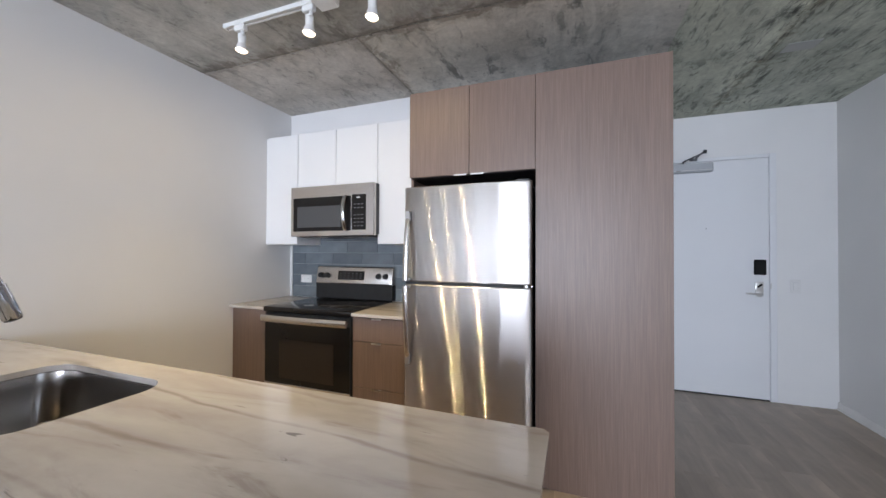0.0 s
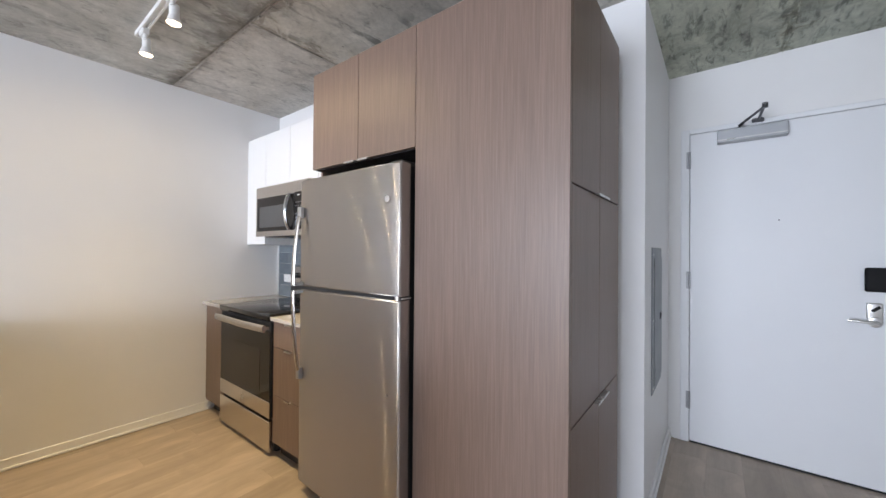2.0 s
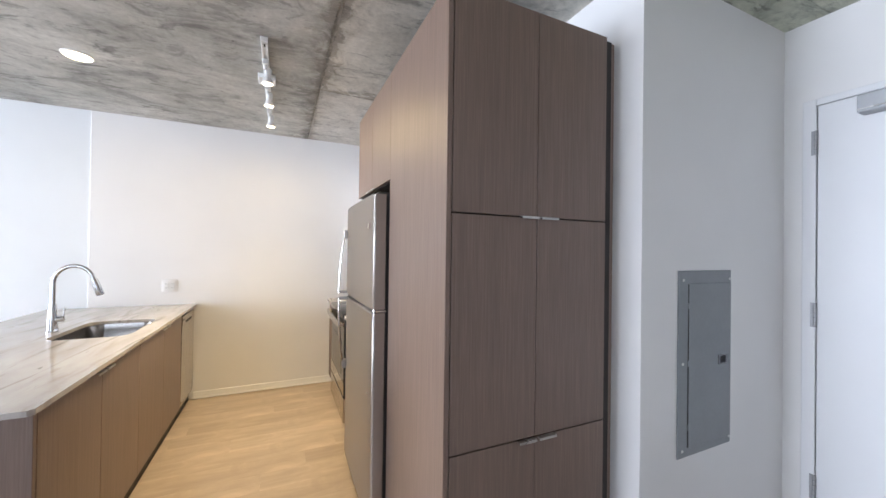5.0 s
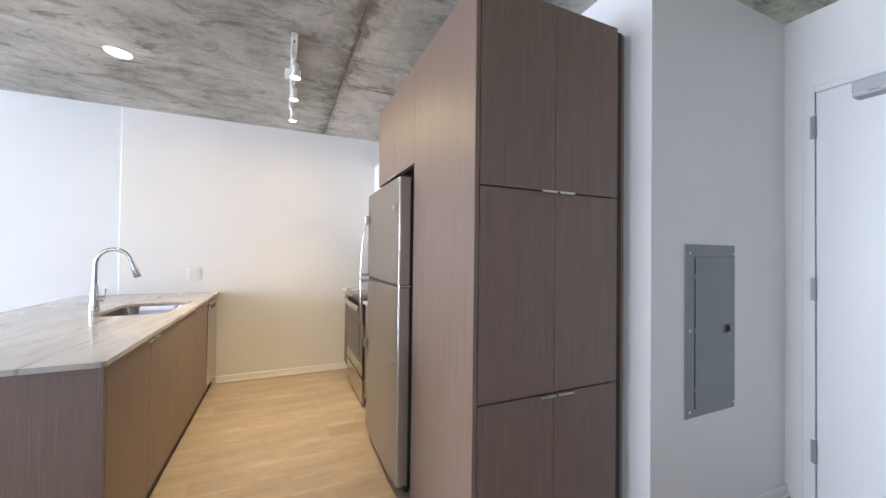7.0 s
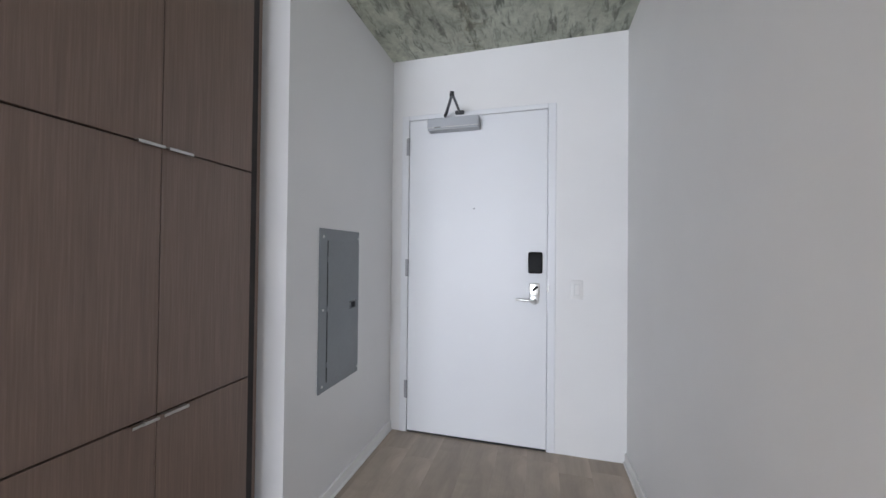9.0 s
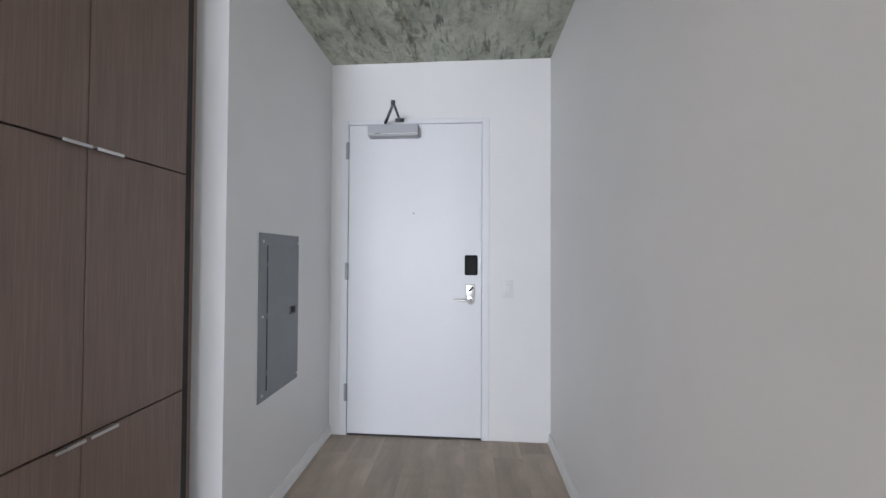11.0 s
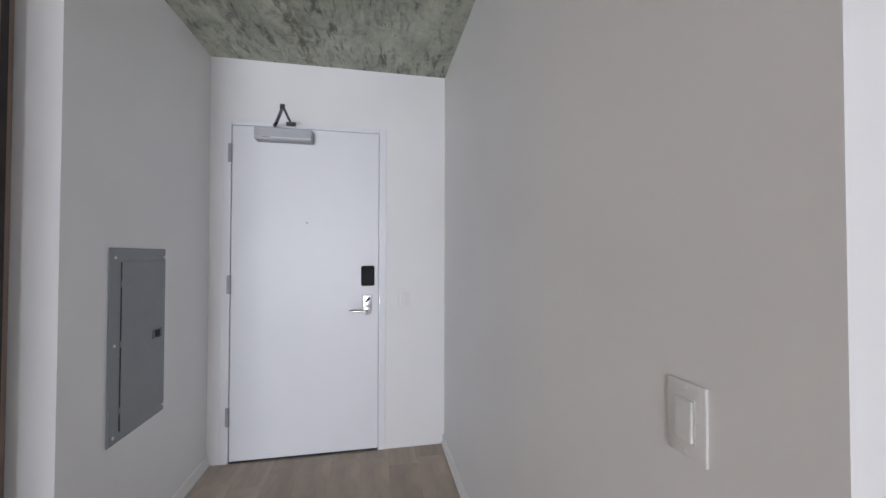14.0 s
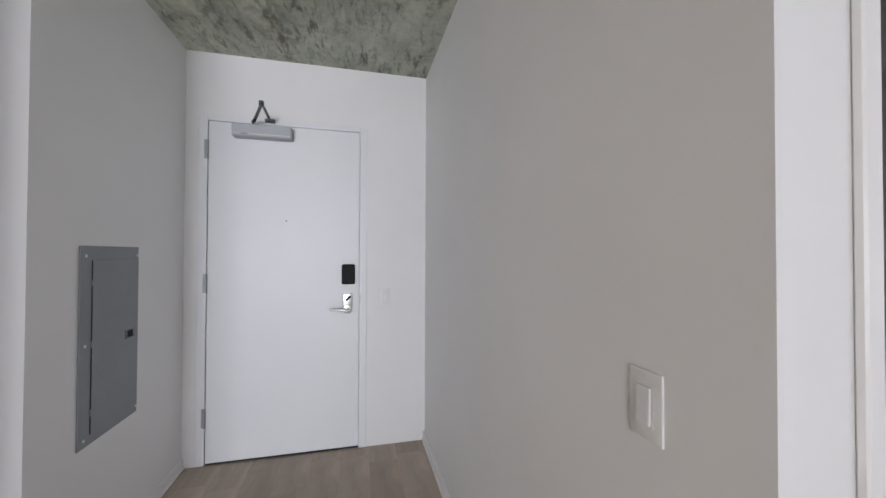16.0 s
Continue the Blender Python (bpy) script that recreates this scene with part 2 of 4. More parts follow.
def plank_wood():
    m, n, l, b = material("vinyl_oak_plank", 0.42)
    info = n.new("ShaderNodeObjectInfo")
    geo = n.new("ShaderNodeNewGeometry")
    add = n.new("ShaderNodeMath")
    add.operation = "ADD"
    l.new(info.outputs["Random"], add.inputs[0])
    l.new(geo.outputs["Random Per Island"], add.inputs[1])
    frac = n.new("ShaderNodeMath")
    frac.operation = "FRACT"
    l.new(add.outputs[0], frac.inputs[0])
    tone = ramp(n, l, frac.outputs[0], (0.0, (0.385, 0.312, 0.246)), (0.5, (0.425, 0.347, 0.275)), (1.0, (0.465, 0.383, 0.307)))
    v = coords(n, l, (7, 1.5, 1))
    grain = noise_tex(n, l, v, 1.3, 5, 0.55, 0.7)
    fine = noise_tex(n, l, coords(n, l, (120, 2.5, 1)), 1.3, 4, 0.6)
    g = ramp(n, l, grain, (0.3, grey(0.84)), (0.5, grey(1.0)), (0.7, grey(1.14)))
    f = ramp(n, l, fine, (0.3, grey(0.96)), (0.7, grey(1.03)))
    col = mixed(n, l, 1.0, mixed(n, l, 1.0, tone, g, "MULTIPLY"), f, "MULTIPLY")
    wash = ramp(n, l, noise_tex(n, l, coords(n, l, (4.2, 1.9, 1)), 1.6, 4, 0.6, 1.1), (0.36, grey(0.92)), (0.52, grey(1.0)), (0.64, grey(1.10)))
    col = mixed(n, l, 1.0, col, wash, "MULTIPLY")
    l.new(col, b.inputs["Base Color"])
    bump(n, l, fine, b, 0.12, 0.0008)
    return m


def tile_glaze():
    m, n, l, b = material("grey_glazed_tile", 0.14)
    info = n.new("ShaderNodeObjectInfo")
    tone = ramp(n, l, info.outputs["Random"], (0.0, (0.105, 0.125, 0.14)), (0.5, (0.15, 0.175, 0.195)), (1.0, (0.2, 0.23, 0.25)))
    v = coords(n, l)
    cloud = ramp(n, l, noise_tex(n, l, v, 9, 4), (0.3, grey(0.85)), (0.7, grey(1.12)))
    l.new(mixed(n, l, 1.0, tone, cloud, "MULTIPLY"), b.inputs["Base Color"])
    bump(n, l, noise_tex(n, l, v, 14, 2), b, 0.12, 0.003)
    return m


def clear_glass():
    m, n, l, b = material("window_glass", 0.02)
    b.inputs["Transmission Weight"].default_value = 1.0
    b.inputs["IOR"].default_value = 1.45
    b.inputs["Base Color"].default_value = (0.96, 0.98, 0.98, 1)
    return m


# the white wall paint again, with bluish daylight put into its colour
DAYLIT_WALL = paint("daylit_white_wall_paint", (0.75, 0.775, 0.79))
WALL = paint("white_wall_paint", (0.795, 0.785, 0.772))
DOOR_PAINT = paint("white_door_paint", (0.77, 0.775, 0.785), 0.45, 90, 0.05, 0.02)
TRIM = paint("white_trim_paint", (0.87, 0.862, 0.845), 0.38, 120, 0.04, 0.02)
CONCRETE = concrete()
LAMINATE = laminate("taupe_wood_laminate", (0.174, 0.118, 0.091), (0.198, 0.136, 0.106), (0.232, 0.162, 0.128), "z", 0.42)
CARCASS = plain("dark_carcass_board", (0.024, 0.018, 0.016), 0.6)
WHITE_LAC = paint("white_cabinet_lacquer", (0.83, 0.83, 0.825), 0.4, 30, 0.02, 0.01)
STEEL = brushed("brushed_stainless_steel", 0.61, 0.32, (2.2, 2.2, 260), 0.06, 0.97)
STEEL_V = brushed("stainless_steel_trim", 0.58, 0.26)
SINK_STEEL = brushed("satin_sink_steel", 0.33, 0.22, (200, 2, 2))
CHROME = plain("polished_chrome", (0.58, 0.585, 0.60), 0.06, 1.0)
NICKEL = plain("satin_nickel", (0.66, 0.65, 0.63), 0.3, 1.0)
BLACK_GLASS = plain("black_glass", (0.012, 0.011, 0.011), 0.07, 0, 40, 0.3)
SMOKE_GLASS = plain("smoked_oven_glass", (0.03, 0.024, 0.021), 0.12, 0, 40, 0.3)
SCREEN_MESH = plain("microwave_screen", (0.075, 0.078, 0.082), 0.14, 0, 400, 0.5)
BLACK = plain("black_plastic", (0.011, 0.011, 0.0115), 0.6)
DARK_STEEL = plain("dark_side_metal", (0.03, 0.03, 0.031), 0.42)
READER_BLACK = plain("matt_black_housing", (0.006, 0.006, 0.0065), 0.55, 0, 120, 0.2)
LEGEND = plain("grey_print", (0.13, 0.13, 0.14), 0.5)
PANEL_GREY = plain("grey_enamel", (0.235, 0.25, 0.262), 0.5, 0, 60)
CLOSER_GREY = plain("silver_grey_enamel", (0.43, 0.44, 0.455), 0.5, 0.0)
GUNMETAL = plain("gunmetal_arm", (0.16, 0.16, 0.17), 0.28, 0.9)
PLASTIC = plain("white_plastic", (0.76, 0.75, 0.73), 0.36)
# greyer than the plate: the shadow line around a rocker, put into colour
PLATE_SHADOW = plain("rocker_shadow_grey", (0.64, 0.64, 0.625), 0.5)
WHITE_METAL = plain("white_powder_coat", (0.78, 0.78, 0.76), 0.4)
HINGE = plain("dull_steel_hinge", (0.36, 0.36, 0.37), 0.5, 0.7)
COVER_GREY = plain("pale_grey_cover", (0.42, 0.43, 0.41), 0.6)
QUARTZ = quartzite()
PLANK = plank_wood()
TILE = tile_glaze()
GROUT = plain("pale_grey_grout", (0.36, 0.38, 0.39), 0.8)
BULB_GLOW = glowing("warm_bulb", (1.0, 0.78, 0.5), 6.0)
GLASS = clear_glass()
ALU = plain("grey_window_aluminium", (0.30, 0.31, 0.32), 0.4, 0.6)

# ---- building blocks ----
BASES = {}


def thing(name, base, label, category, group="", kind=""):
    ob = new(name)
    ob.empty_display_size = 0.1
    ob.location = base
    BASES[ob.name] = Vector(base)
    return tagged(ob, label, category, group, kind)


def part(name, bm, mat, parent=None, label="", smooth=False, kind=""):
    base = BASES[parent.name] if parent else Vector((0, 0, 0))
    bmesh.ops.translate(bm, verts=bm.verts, vec=-base)
    bmesh.ops.recalc_face_normals(bm, faces=bm.faces)
    me = bpy.data.meshes.new(name)
    bm.to_mesh(me)
    bm.free()
    if smooth:
        for p in me.polygons:
            p.use_smooth = True
        me.set_sharp_from_angle(angle=radians(38))
    me.materials.append(mat)
    ob = new(name, me)
    if parent:
        ob.parent = parent
        BASES[ob.name] = base
    return tagged(ob, label, "", "", kind)


def add_box(bm, x0, x1, y0, y1, z0, z1, bevel=0.0, seg=1):
    made = bmesh.ops.create_cube(bm, size=1.0)["verts"]
    bmesh.ops.scale(bm, verts=made, vec=(x1 - x0, y1 - y0, z1 - z0))
    bmesh.ops.translate(bm, verts=made, vec=((x0 + x1) / 2, (y0 + y1) / 2, (z0 + z1) / 2))
    if bevel:
        edges = list({e for v in made for e in v.link_edges})
        bmesh.ops.bevel(bm, geom=edges, offset=bevel, segments=seg, profile=0.5, affect="EDGES")
    return bm


def box(name, dims, mat, parent=None, bevel=0.0015, label="", seg=1, kind=""):
    return part(name, add_box(bmesh.new(), *dims, bevel, seg), mat, parent, label, seg > 1, kind)


def setting(name, dims, mat, label, category, bevel=0.0):
    return tagged(box(name, dims, mat, None, bevel), label, category, "", "structure")


def add_cyl(bm, a, b, r0, r1=None, seg=24, caps=True):
    a, b = Vector(a), Vector(b)
    d = b - a
    m = Matrix.Translation((a + b) / 2) @ d.to_track_quat("Z", "Y").to_matrix().to_4x4()
    bmesh.ops.create_cone(bm, cap_ends=caps, segments=seg, radius1=r0, radius2=r0 if r1 is None else r1, depth=d.length, matrix=m)
    return bm


def cyl(name, a, b, r0, mat, parent, r1=None, seg=24, label="", bevel=0.0):
    bm = add_cyl(bmesh.new(), a, b, r0, r1, seg)
    if bevel:
        rim = [e for e in bm.edges if any(len(f.verts) > 4 for f in e.link_faces)]
        bmesh.ops.bevel(bm, geom=rim, offset=bevel, segments=2, profile=0.5, affect="EDGES")
    return part(name, bm, mat, parent, label, True)


def add_tube(bm, pts, radii, seg=14, flat=1.0, up=(0, 0, 1)):
    """A tube along points; flat squeezes it along the second axis of its section."""
    pts = [Vector(p) for p in pts]
    rings = []
    for i, p in enumerate(pts):
        d = (pts[min(i + 1, len(pts) - 1)] - pts[max(i - 1, 0)]).normalized()
        side = d.cross(Vector(up))
        side = side.normalized() if side.length > 1e-4 else d.orthogonal().normalized()
        other = d.cross(side)
        r = radii[i] if isinstance(radii, (list, tuple)) else radii
        rings.append([bm.verts.new(p + side * r * math.cos(2 * math.pi * k / seg) + other * r * flat * math.sin(2 * math.pi * k / seg)) for k in range(seg)])
    for a, b in zip(rings, rings[1:]):
        for k in range(seg):
            bm.faces.new((a[k], a[(k + 1) % seg], b[(k + 1) % seg], b[k]))
    bm.faces.new(list(reversed(rings[0])))
    bm.faces.new(rings[-1])
    return bm


def tube(name, pts, radii, mat, parent, seg=14, flat=1.0, up=(0, 0, 1), label=""):
    return part(name, add_tube(bmesh.new(), pts, radii, seg, flat, up), mat, parent, label, True)


def rounded_outline(x0, x1, y0, y1, r, steps=8):
    pts = []
    for cx, cy, start in ((x1 - r, y1 - r, 0), (x0 + r, y1 - r, 90), (x0 + r, y0 + r, 180), (x1 - r, y0 + r, 270)):
        for k in range(steps + 1):
            a = radians(start + 90 * k / steps)
            pts.append((cx + r * math.cos(a), cy + r * math.sin(a)))
    return pts


# ---- rooms ----
CEIL = 2.575
LEFT, BACK, HALL_L, HALL_R, HALL_END, CORNER = -2.15, 2.94, 0.907, 2.414, 4.215, 2.024
STUB = 3.135
SOUTH, EAST, BLOCKER_X = -7.6, 4.0, 1.5

setting("wall_left", (LEFT - 0.15, LEFT, 0.36, BACK, 0, CEIL), WALL, "white painted kitchen wall beside the counters", "wall", 0.004)
setting("wall_left_living", (LEFT - 0.15, LEFT - 0.012, SOUTH, 0.36, 0, CEIL), DAYLIT_WALL, "white painted living room wall with bluish daylight in its colour, slightly set back", "wall")
setting("wall_kitchen_back", (LEFT - 0.15, 0.135, BACK, BACK + 0.195, 0, CEIL), WALL, "white painted wall behind the kitchen cabinets", "wall")
setting("wall_hall_left", (0.135, HALL_L, STUB, HALL_END, 0, CEIL), WALL, "white painted wall beside the pantry and entry hall", "wall")
setting("wall_hall_right", (HALL_R, HALL_R + 0.13, CORNER, HALL_END, 0, CEIL), WALL, "plain painted entry hall wall", "wall")
DX0, DX1, DZ1 = 1.035, 1.955, 2.142
wall_bm = bmesh.new()
for dims in ((0.757, DX0 - 0.055, 0, CEIL), (DX1 + 0.052, HALL_R + 0.13, 0, CEIL), (DX0 - 0.055, DX1 + 0.052, DZ1 + 0.035, CEIL)):
    add_box(wall_bm, dims[0], dims[1], HALL_END, HALL_END + 0.14, dims[2], dims[3])
tagged(part("wall_hall_end", wall_bm, WALL), "white painted wall around the entry door", "wall", "", "structure")
setting("wall_corridor", (0.7, 2.6, HALL_END + 0.145, HALL_END + 0.2, 0, CEIL), WALL, "plain wall closing the entry door opening", "wall")

# the wall with the doorway to the dark side room
OPEN0, OPEN1 = 2.572, 3.38
wall_bm = bmesh.new()
for dims in ((HALL_R + 0.13, OPEN0 - 0.012, 0, CEIL), (OPEN1 + 0.012, EAST, 0, CEIL), (OPEN0 - 0.012, OPEN1 + 0.012, 2.09, CEIL)):
    add_box(wall_bm, dims[0], dims[1], CORNER, CORNER + 0.13, dims[2], dims[3])
tagged(part("wall_side_room", wall_bm, WALL), "white painted wall with an open doorway", "wall", "", "structure")
setting("wall_side_room_back", (HALL_R + 0.13, EAST, 3.7, 3.8, 0, CEIL), WALL, "wall of the unlit side room", "wall")
setting("wall_side_room_east", (EAST - 0.1, EAST, CORNER + 0.13, 3.7, 0, CEIL), WALL, "wall of the unlit side room", "wall")
# unseen partition, added to keep part of the window light off the hall corner
setting("wall_bedroom_side", (BLOCKER_X, BLOCKER_X + 0.13, SOUTH, -1.6, 0, CEIL), WALL, "unseen white painted wall added to block window light", "wall")
setting("wall_bedroom_end", (BLOCKER_X + 0.13, EAST, -1.73, -1.6, 0, CEIL), WALL, "unseen white painted wall added to block window light", "wall")
# unseen opening and window, added to carry the east fill lamp
EY_0, EY_1 = -1.35, 0.45
wall_bm = bmesh.new()
for y0, y1, z0, z1 in ((-1.73, EY_0, 0, CEIL), (EY_1, CORNER + 0.13, 0, CEIL), (EY_0, EY_1, 0, 0.15), (EY_0, EY_1, 2.52, CEIL)):
    add_box(wall_bm, EAST, EAST + 0.15, y0, y1, z0, z1)
tagged(part("wall_east", wall_bm, WALL), "white painted living room wall with an added opening for fill light", "wall", "", "structure")
fill_win = thing("fill_window", (EAST + 0.08, (EY_0 + EY_1) / 2, 0.15), "unseen aluminium framed window added for the east fill light", "window", "", "structure")
for y in (EY_0, (EY_0 + EY_1) / 2 - 0.025, EY_1 - 0.05):
    box("window_frame", (EAST + 0.05, EAST + 0.11, y, y + 0.05, 0.2, 2.47), ALU, fill_win, 0.003)
for z in (0.15, 2.47):
    box("window_frame", (EAST + 0.05, EAST + 0.11, EY_0, EY_1, z, z + 0.05), ALU, fill_win, 0.003)
for y in (EY_0 + 0.052, (EY_0 + EY_1) / 2 + 0.027):
    pane = box("pane", (EAST + 0.075, EAST + 0.085, y, y + 0.82, 0.202, 2.468), GLASS, fill_win, 0)
    pane.visible_shadow = False

# window wall of the living room
WX0, WX1, WZ0, WZ1 = -1.6, 1.4, 0.15, 2.52
wall_bm = bmesh.new()
for dims in ((LEFT, WX0, 0, CEIL), (WX1, BLOCKER_X + 0.13, 0, CEIL), (WX0, WX1, 0, WZ0), (WX0, WX1, WZ1, CEIL)):
    add_box(wall_bm, dims[0], dims[1], SOUTH - 0.2, SOUTH, dims[2], dims[3])
tagged(part("wall_window", wall_bm, WALL), "white painted wall with wide windows", "wall", "", "structure")
win = thing("window_1", ((WX0 + WX1) / 2, SOUTH - 0.1, WZ0), "wide aluminium framed window to the daylight", "window", "", "structure")
for k in range(5):
    x = WX0 + (WX1 - WX0) * k / 4
    box("window_frame", (max(WX0, x - 0.03), min(WX1, x + 0.03), SOUTH - 0.14, SOUTH - 0.07, WZ0 + 0.05, WZ1 - 0.05), ALU, win, 0.003)
box("window_frame", (WX0, WX1, SOUTH - 0.14, SOUTH - 0.07, WZ0, WZ0 + 0.05), ALU, win, 0.003)
box("window_frame", (WX0, WX1, SOUTH - 0.14, SOUTH - 0.07, WZ1 - 0.05, WZ1), ALU, win, 0.003)
for k in range(4):
    x = WX0 + (WX1 - WX0) * k / 4
    pane = box("pane", (x + 0.032, x + (WX1 - WX0) / 4 - 0.032, SOUTH - 0.11, SOUTH - 0.1, WZ0 + 0.052, WZ1 - 0.052), GLASS, win, 0)
    pane.visible_shadow = False

# concrete slab overhead: formwork bays with proud fins between them
ceil_bm = bmesh.new()
add_box(ceil_bm, LEFT - 0.15, EAST + 0.15, SOUTH - 0.2, HALL_END + 0.2, CEIL, CEIL + 0.2)
for a, b, w in (((LEFT, 2.10), (0.9, 2.08), 0.022), ((-0.885, 2.09), (-0.87, BACK), 0.03), ((1.5, 2.3), (1.515, HALL_END), 0.026), ((LEFT, -0.4), (EAST, -0.42), 0.02)):
    steps = int(18 * (abs(b[0] - a[0]) + abs(b[1] - a[1])))
    for k in range(steps):
        p, q = Vector((*a, CEIL)).lerp(Vector((*b, CEIL)), k / steps), Vector((*a, CEIL)).lerp(Vector((*b, CEIL)), (k + 1) / steps)
        for lane in range(3):
            if random.random() < 0.25:
                continue
            ww, h = w * random.uniform(0.12, 0.45), random.uniform(0.001, 0.006)
            off = random.uniform(-0.5, 0.5) * w
            if abs(b[0] - a[0]) > abs(b[1] - a[1]):
                add_box(ceil_bm, p.x, q.x + 0.004, p.y - ww / 2 + off, p.y + ww / 2 + off, CEIL - h, CEIL + 0.01)
            else:
                add_box(ceil_bm, p.x - ww / 2 + off, p.x + ww / 2 + off, p.y, q.y + 0.004, CEIL - h, CEIL + 0.01)
for k, (x0, x1, y0, y1) in enumerate(((LEFT, -0.895, 2.105, BACK), (-0.865, 1.49, 2.10, HALL_END), (1.52, HALL_R, 2.06, HALL_END), (LEFT, EAST, -0.40, 2.075), (LEFT, EAST, SOUTH, -0.43))):
    add_box(ceil_bm, x0, x1, y0, y1, CEIL - (0.0, 0.0025, 0.001, 0.0035, 0.002)[k] - 0.001, CEIL + 0.02)
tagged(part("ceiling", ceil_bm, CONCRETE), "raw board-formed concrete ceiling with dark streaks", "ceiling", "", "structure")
setting("floor_slab", (LEFT - 0.15, EAST + 0.15, SOUTH - 0.2, HALL_END + 0.2, -0.15, -0.012), GROUT, "bare subfloor under the planks", "floor")

# baseboards, low and thin with an eased top
for x0, x1, y0, y1 in ((LEFT, LEFT + 0.012, 1.12, 2.385), (HALL_L, HALL_L + 0.012, STUB - 0.012, HALL_END), (HALL_R - 0.012, HALL_R, CORNER - 0.012, HALL_END),
                       (0.80, HALL_L, STUB - 0.012, STUB), (HALL_R, OPEN0 - 0.031, CORNER - 0.012, CORNER),
                       (LEFT - 0.012, LEFT, SOUTH, 0.10)):
    long_y = y1 - y0 > x1 - x0
    side = 1 if x0 <= LEFT or x0 == HALL_L else -1
    skirt = bmesh.new()
    add_box(skirt, x0, x1, y0, y1, 0, 0.066, 0.003)
    if long_y:
        add_box(skirt, *((x1 - 0.001, x1 + 0.010) if side > 0 else (x0 - 0.010, x0 + 0.001)), y0, y1, 0, 0.017, 0.004)
    else:
        add_box(skirt, x0, x1, y0 - 0.010, y0 + 0.001, 0, 0.017, 0.004)
    tagged(part("baseboard", skirt, TRIM), "low white painted baseboard with a shoe moulding", "baseboard", "", "structure")

# ---- entry door ----
frame_thing = thing("door_frame", (1.495, HALL_END, 0), "white painted steel entry door frame", "door frame", "", "structure")
box("jamb", (DX0 - 0.055, DX0 - 0.004, HALL_END - 0.006, HALL_END + 0.13, 0, DZ1 + 0.035), DOOR_PAINT, frame_thing, 0.003)
box("jamb", (DX1 + 0.0018, DX1 + 0.052, HALL_END - 0.006, HALL_END + 0.13, 0, DZ1 + 0.035), DOOR_PAINT, frame_thing, 0.003)
box("head", (DX0 - 0.004, DX1 + 0.0018, HALL_END - 0.006, HALL_END + 0.13, DZ1 + 0.0022, DZ1 + 0.035), DOOR_PAINT, frame_thing, 0.003)
box("stop", (DX0 - 0.004, DX1 + 0.004, HALL_END + 0.07, HALL_END + 0.13, 0.0, DZ1 + 0.004), DOOR_PAINT, frame_thing, 0)
strike = box("strike_plate", (DX1 + 0.0035, DX1 + 0.012, HALL_END - 0.010, HALL_END - 0.001, 0.985, 1.035), NICKEL, frame_thing, 0.001)

door = thing("door_1", (1.495, HALL_END + 0.02, 0), "closed flush white entry door with a lever handle", "door", "", "structure")
box("leaf", (DX0, DX1, HALL_END, HALL_END + 0.045, 0.013, DZ1), DOOR_PAINT, door, 0.0015)
for z0 in (0.235, 1.067, 1.904):
    hinge = cyl("hinge", (DX0 - 0.004, HALL_END - 0.008, z0), (DX0 - 0.004, HALL_END - 0.008, z0 + 0.118), 0.007, HINGE, door, seg=12)
    for k in range(1, 5):
        cyl("knuckle_gap", (DX0 - 0.004, HALL_END - 0.008, z0 + 0.0236 * k - 0.0006), (DX0 - 0.004, HALL_END - 0.008, z0 + 0.0236 * k + 0.0006), 0.0074, GUNMETAL, hinge, seg=12)
    box("hinge_leaf", (DX0 - 0.022, DX0 - 0.006, HALL_END - 0.0065, HALL_END - 0.004, z0, z0 + 0.118), HINGE, hinge, 0.0005)
cyl("peephole", (1.491, HALL_END - 0.004, 1.525), (1.491, HALL_END + 0.002, 1.525), 0.0048, HINGE, door, label="small metal-rimmed peephole")
cyl("peephole_lens", (1.491, HALL_END - 0.005, 1.525), (1.491, HALL_END, 1.525), 0.0026, BLACK, door)
reader = box("card_reader", (1.841, 1.928, HALL_END - 0.026, HALL_END, 1.107, 1.242), READER_BLACK, door, 0.011, "black rounded lock housing", 3)
box("reader_face", (1.850, 1.919, HALL_END - 0.0275, HALL_END - 0.025, 1.117, 1.232), READER_BLACK, reader, 0.0005)
plate = box("lock_plate", (1.850, 1.912, HALL_END - 0.007, HALL_END, 0.952, 1.045), NICKEL, door, 0.006, "satin nickel escutcheon", 3)
cyl("rose", (1.881, HALL_END - 0.016, 0.94), (1.881, HALL_END - 0.004, 0.94), 0.029, NICKEL, plate, bevel=0.003)
tube("lever", [(1.881, HALL_END - 0.012, 0.94), (1.881, HALL_END - 0.05, 0.94), (1.872, HALL_END - 0.058, 0.94), (1.84, HALL_END - 0.059, 0.942), (1.80, HALL_END - 0.058, 0.945), (1.768, HALL_END - 0.054, 0.944)],
     [0.010, 0.010, 0.010, 0.009, 0.008, 0.006], NICKEL, plate, label="lever handle")
turn = bmesh.new()
add_box(turn, -0.021, 0.021, -0.008, 0.0, -0.0075, 0.0075, 0.002)
bmesh.ops.rotate(turn, verts=turn.verts, cent=(0, 0, 0), matrix=Matrix.Rotation(radians(-42), 3, "Y"))
bmesh.ops.translate(turn, verts=turn.verts, vec=(1.884, HALL_END - 0.006, 1.012))
part("thumb_turn", turn, READER_BLACK, plate, "black thumb turn")
box("bottom_sweep", (DX0 + 0.001, DX1 - 0.001, HALL_END + 0.004, HALL_END + 0.04, 0.001, 0.013), BLACK, door, 0)

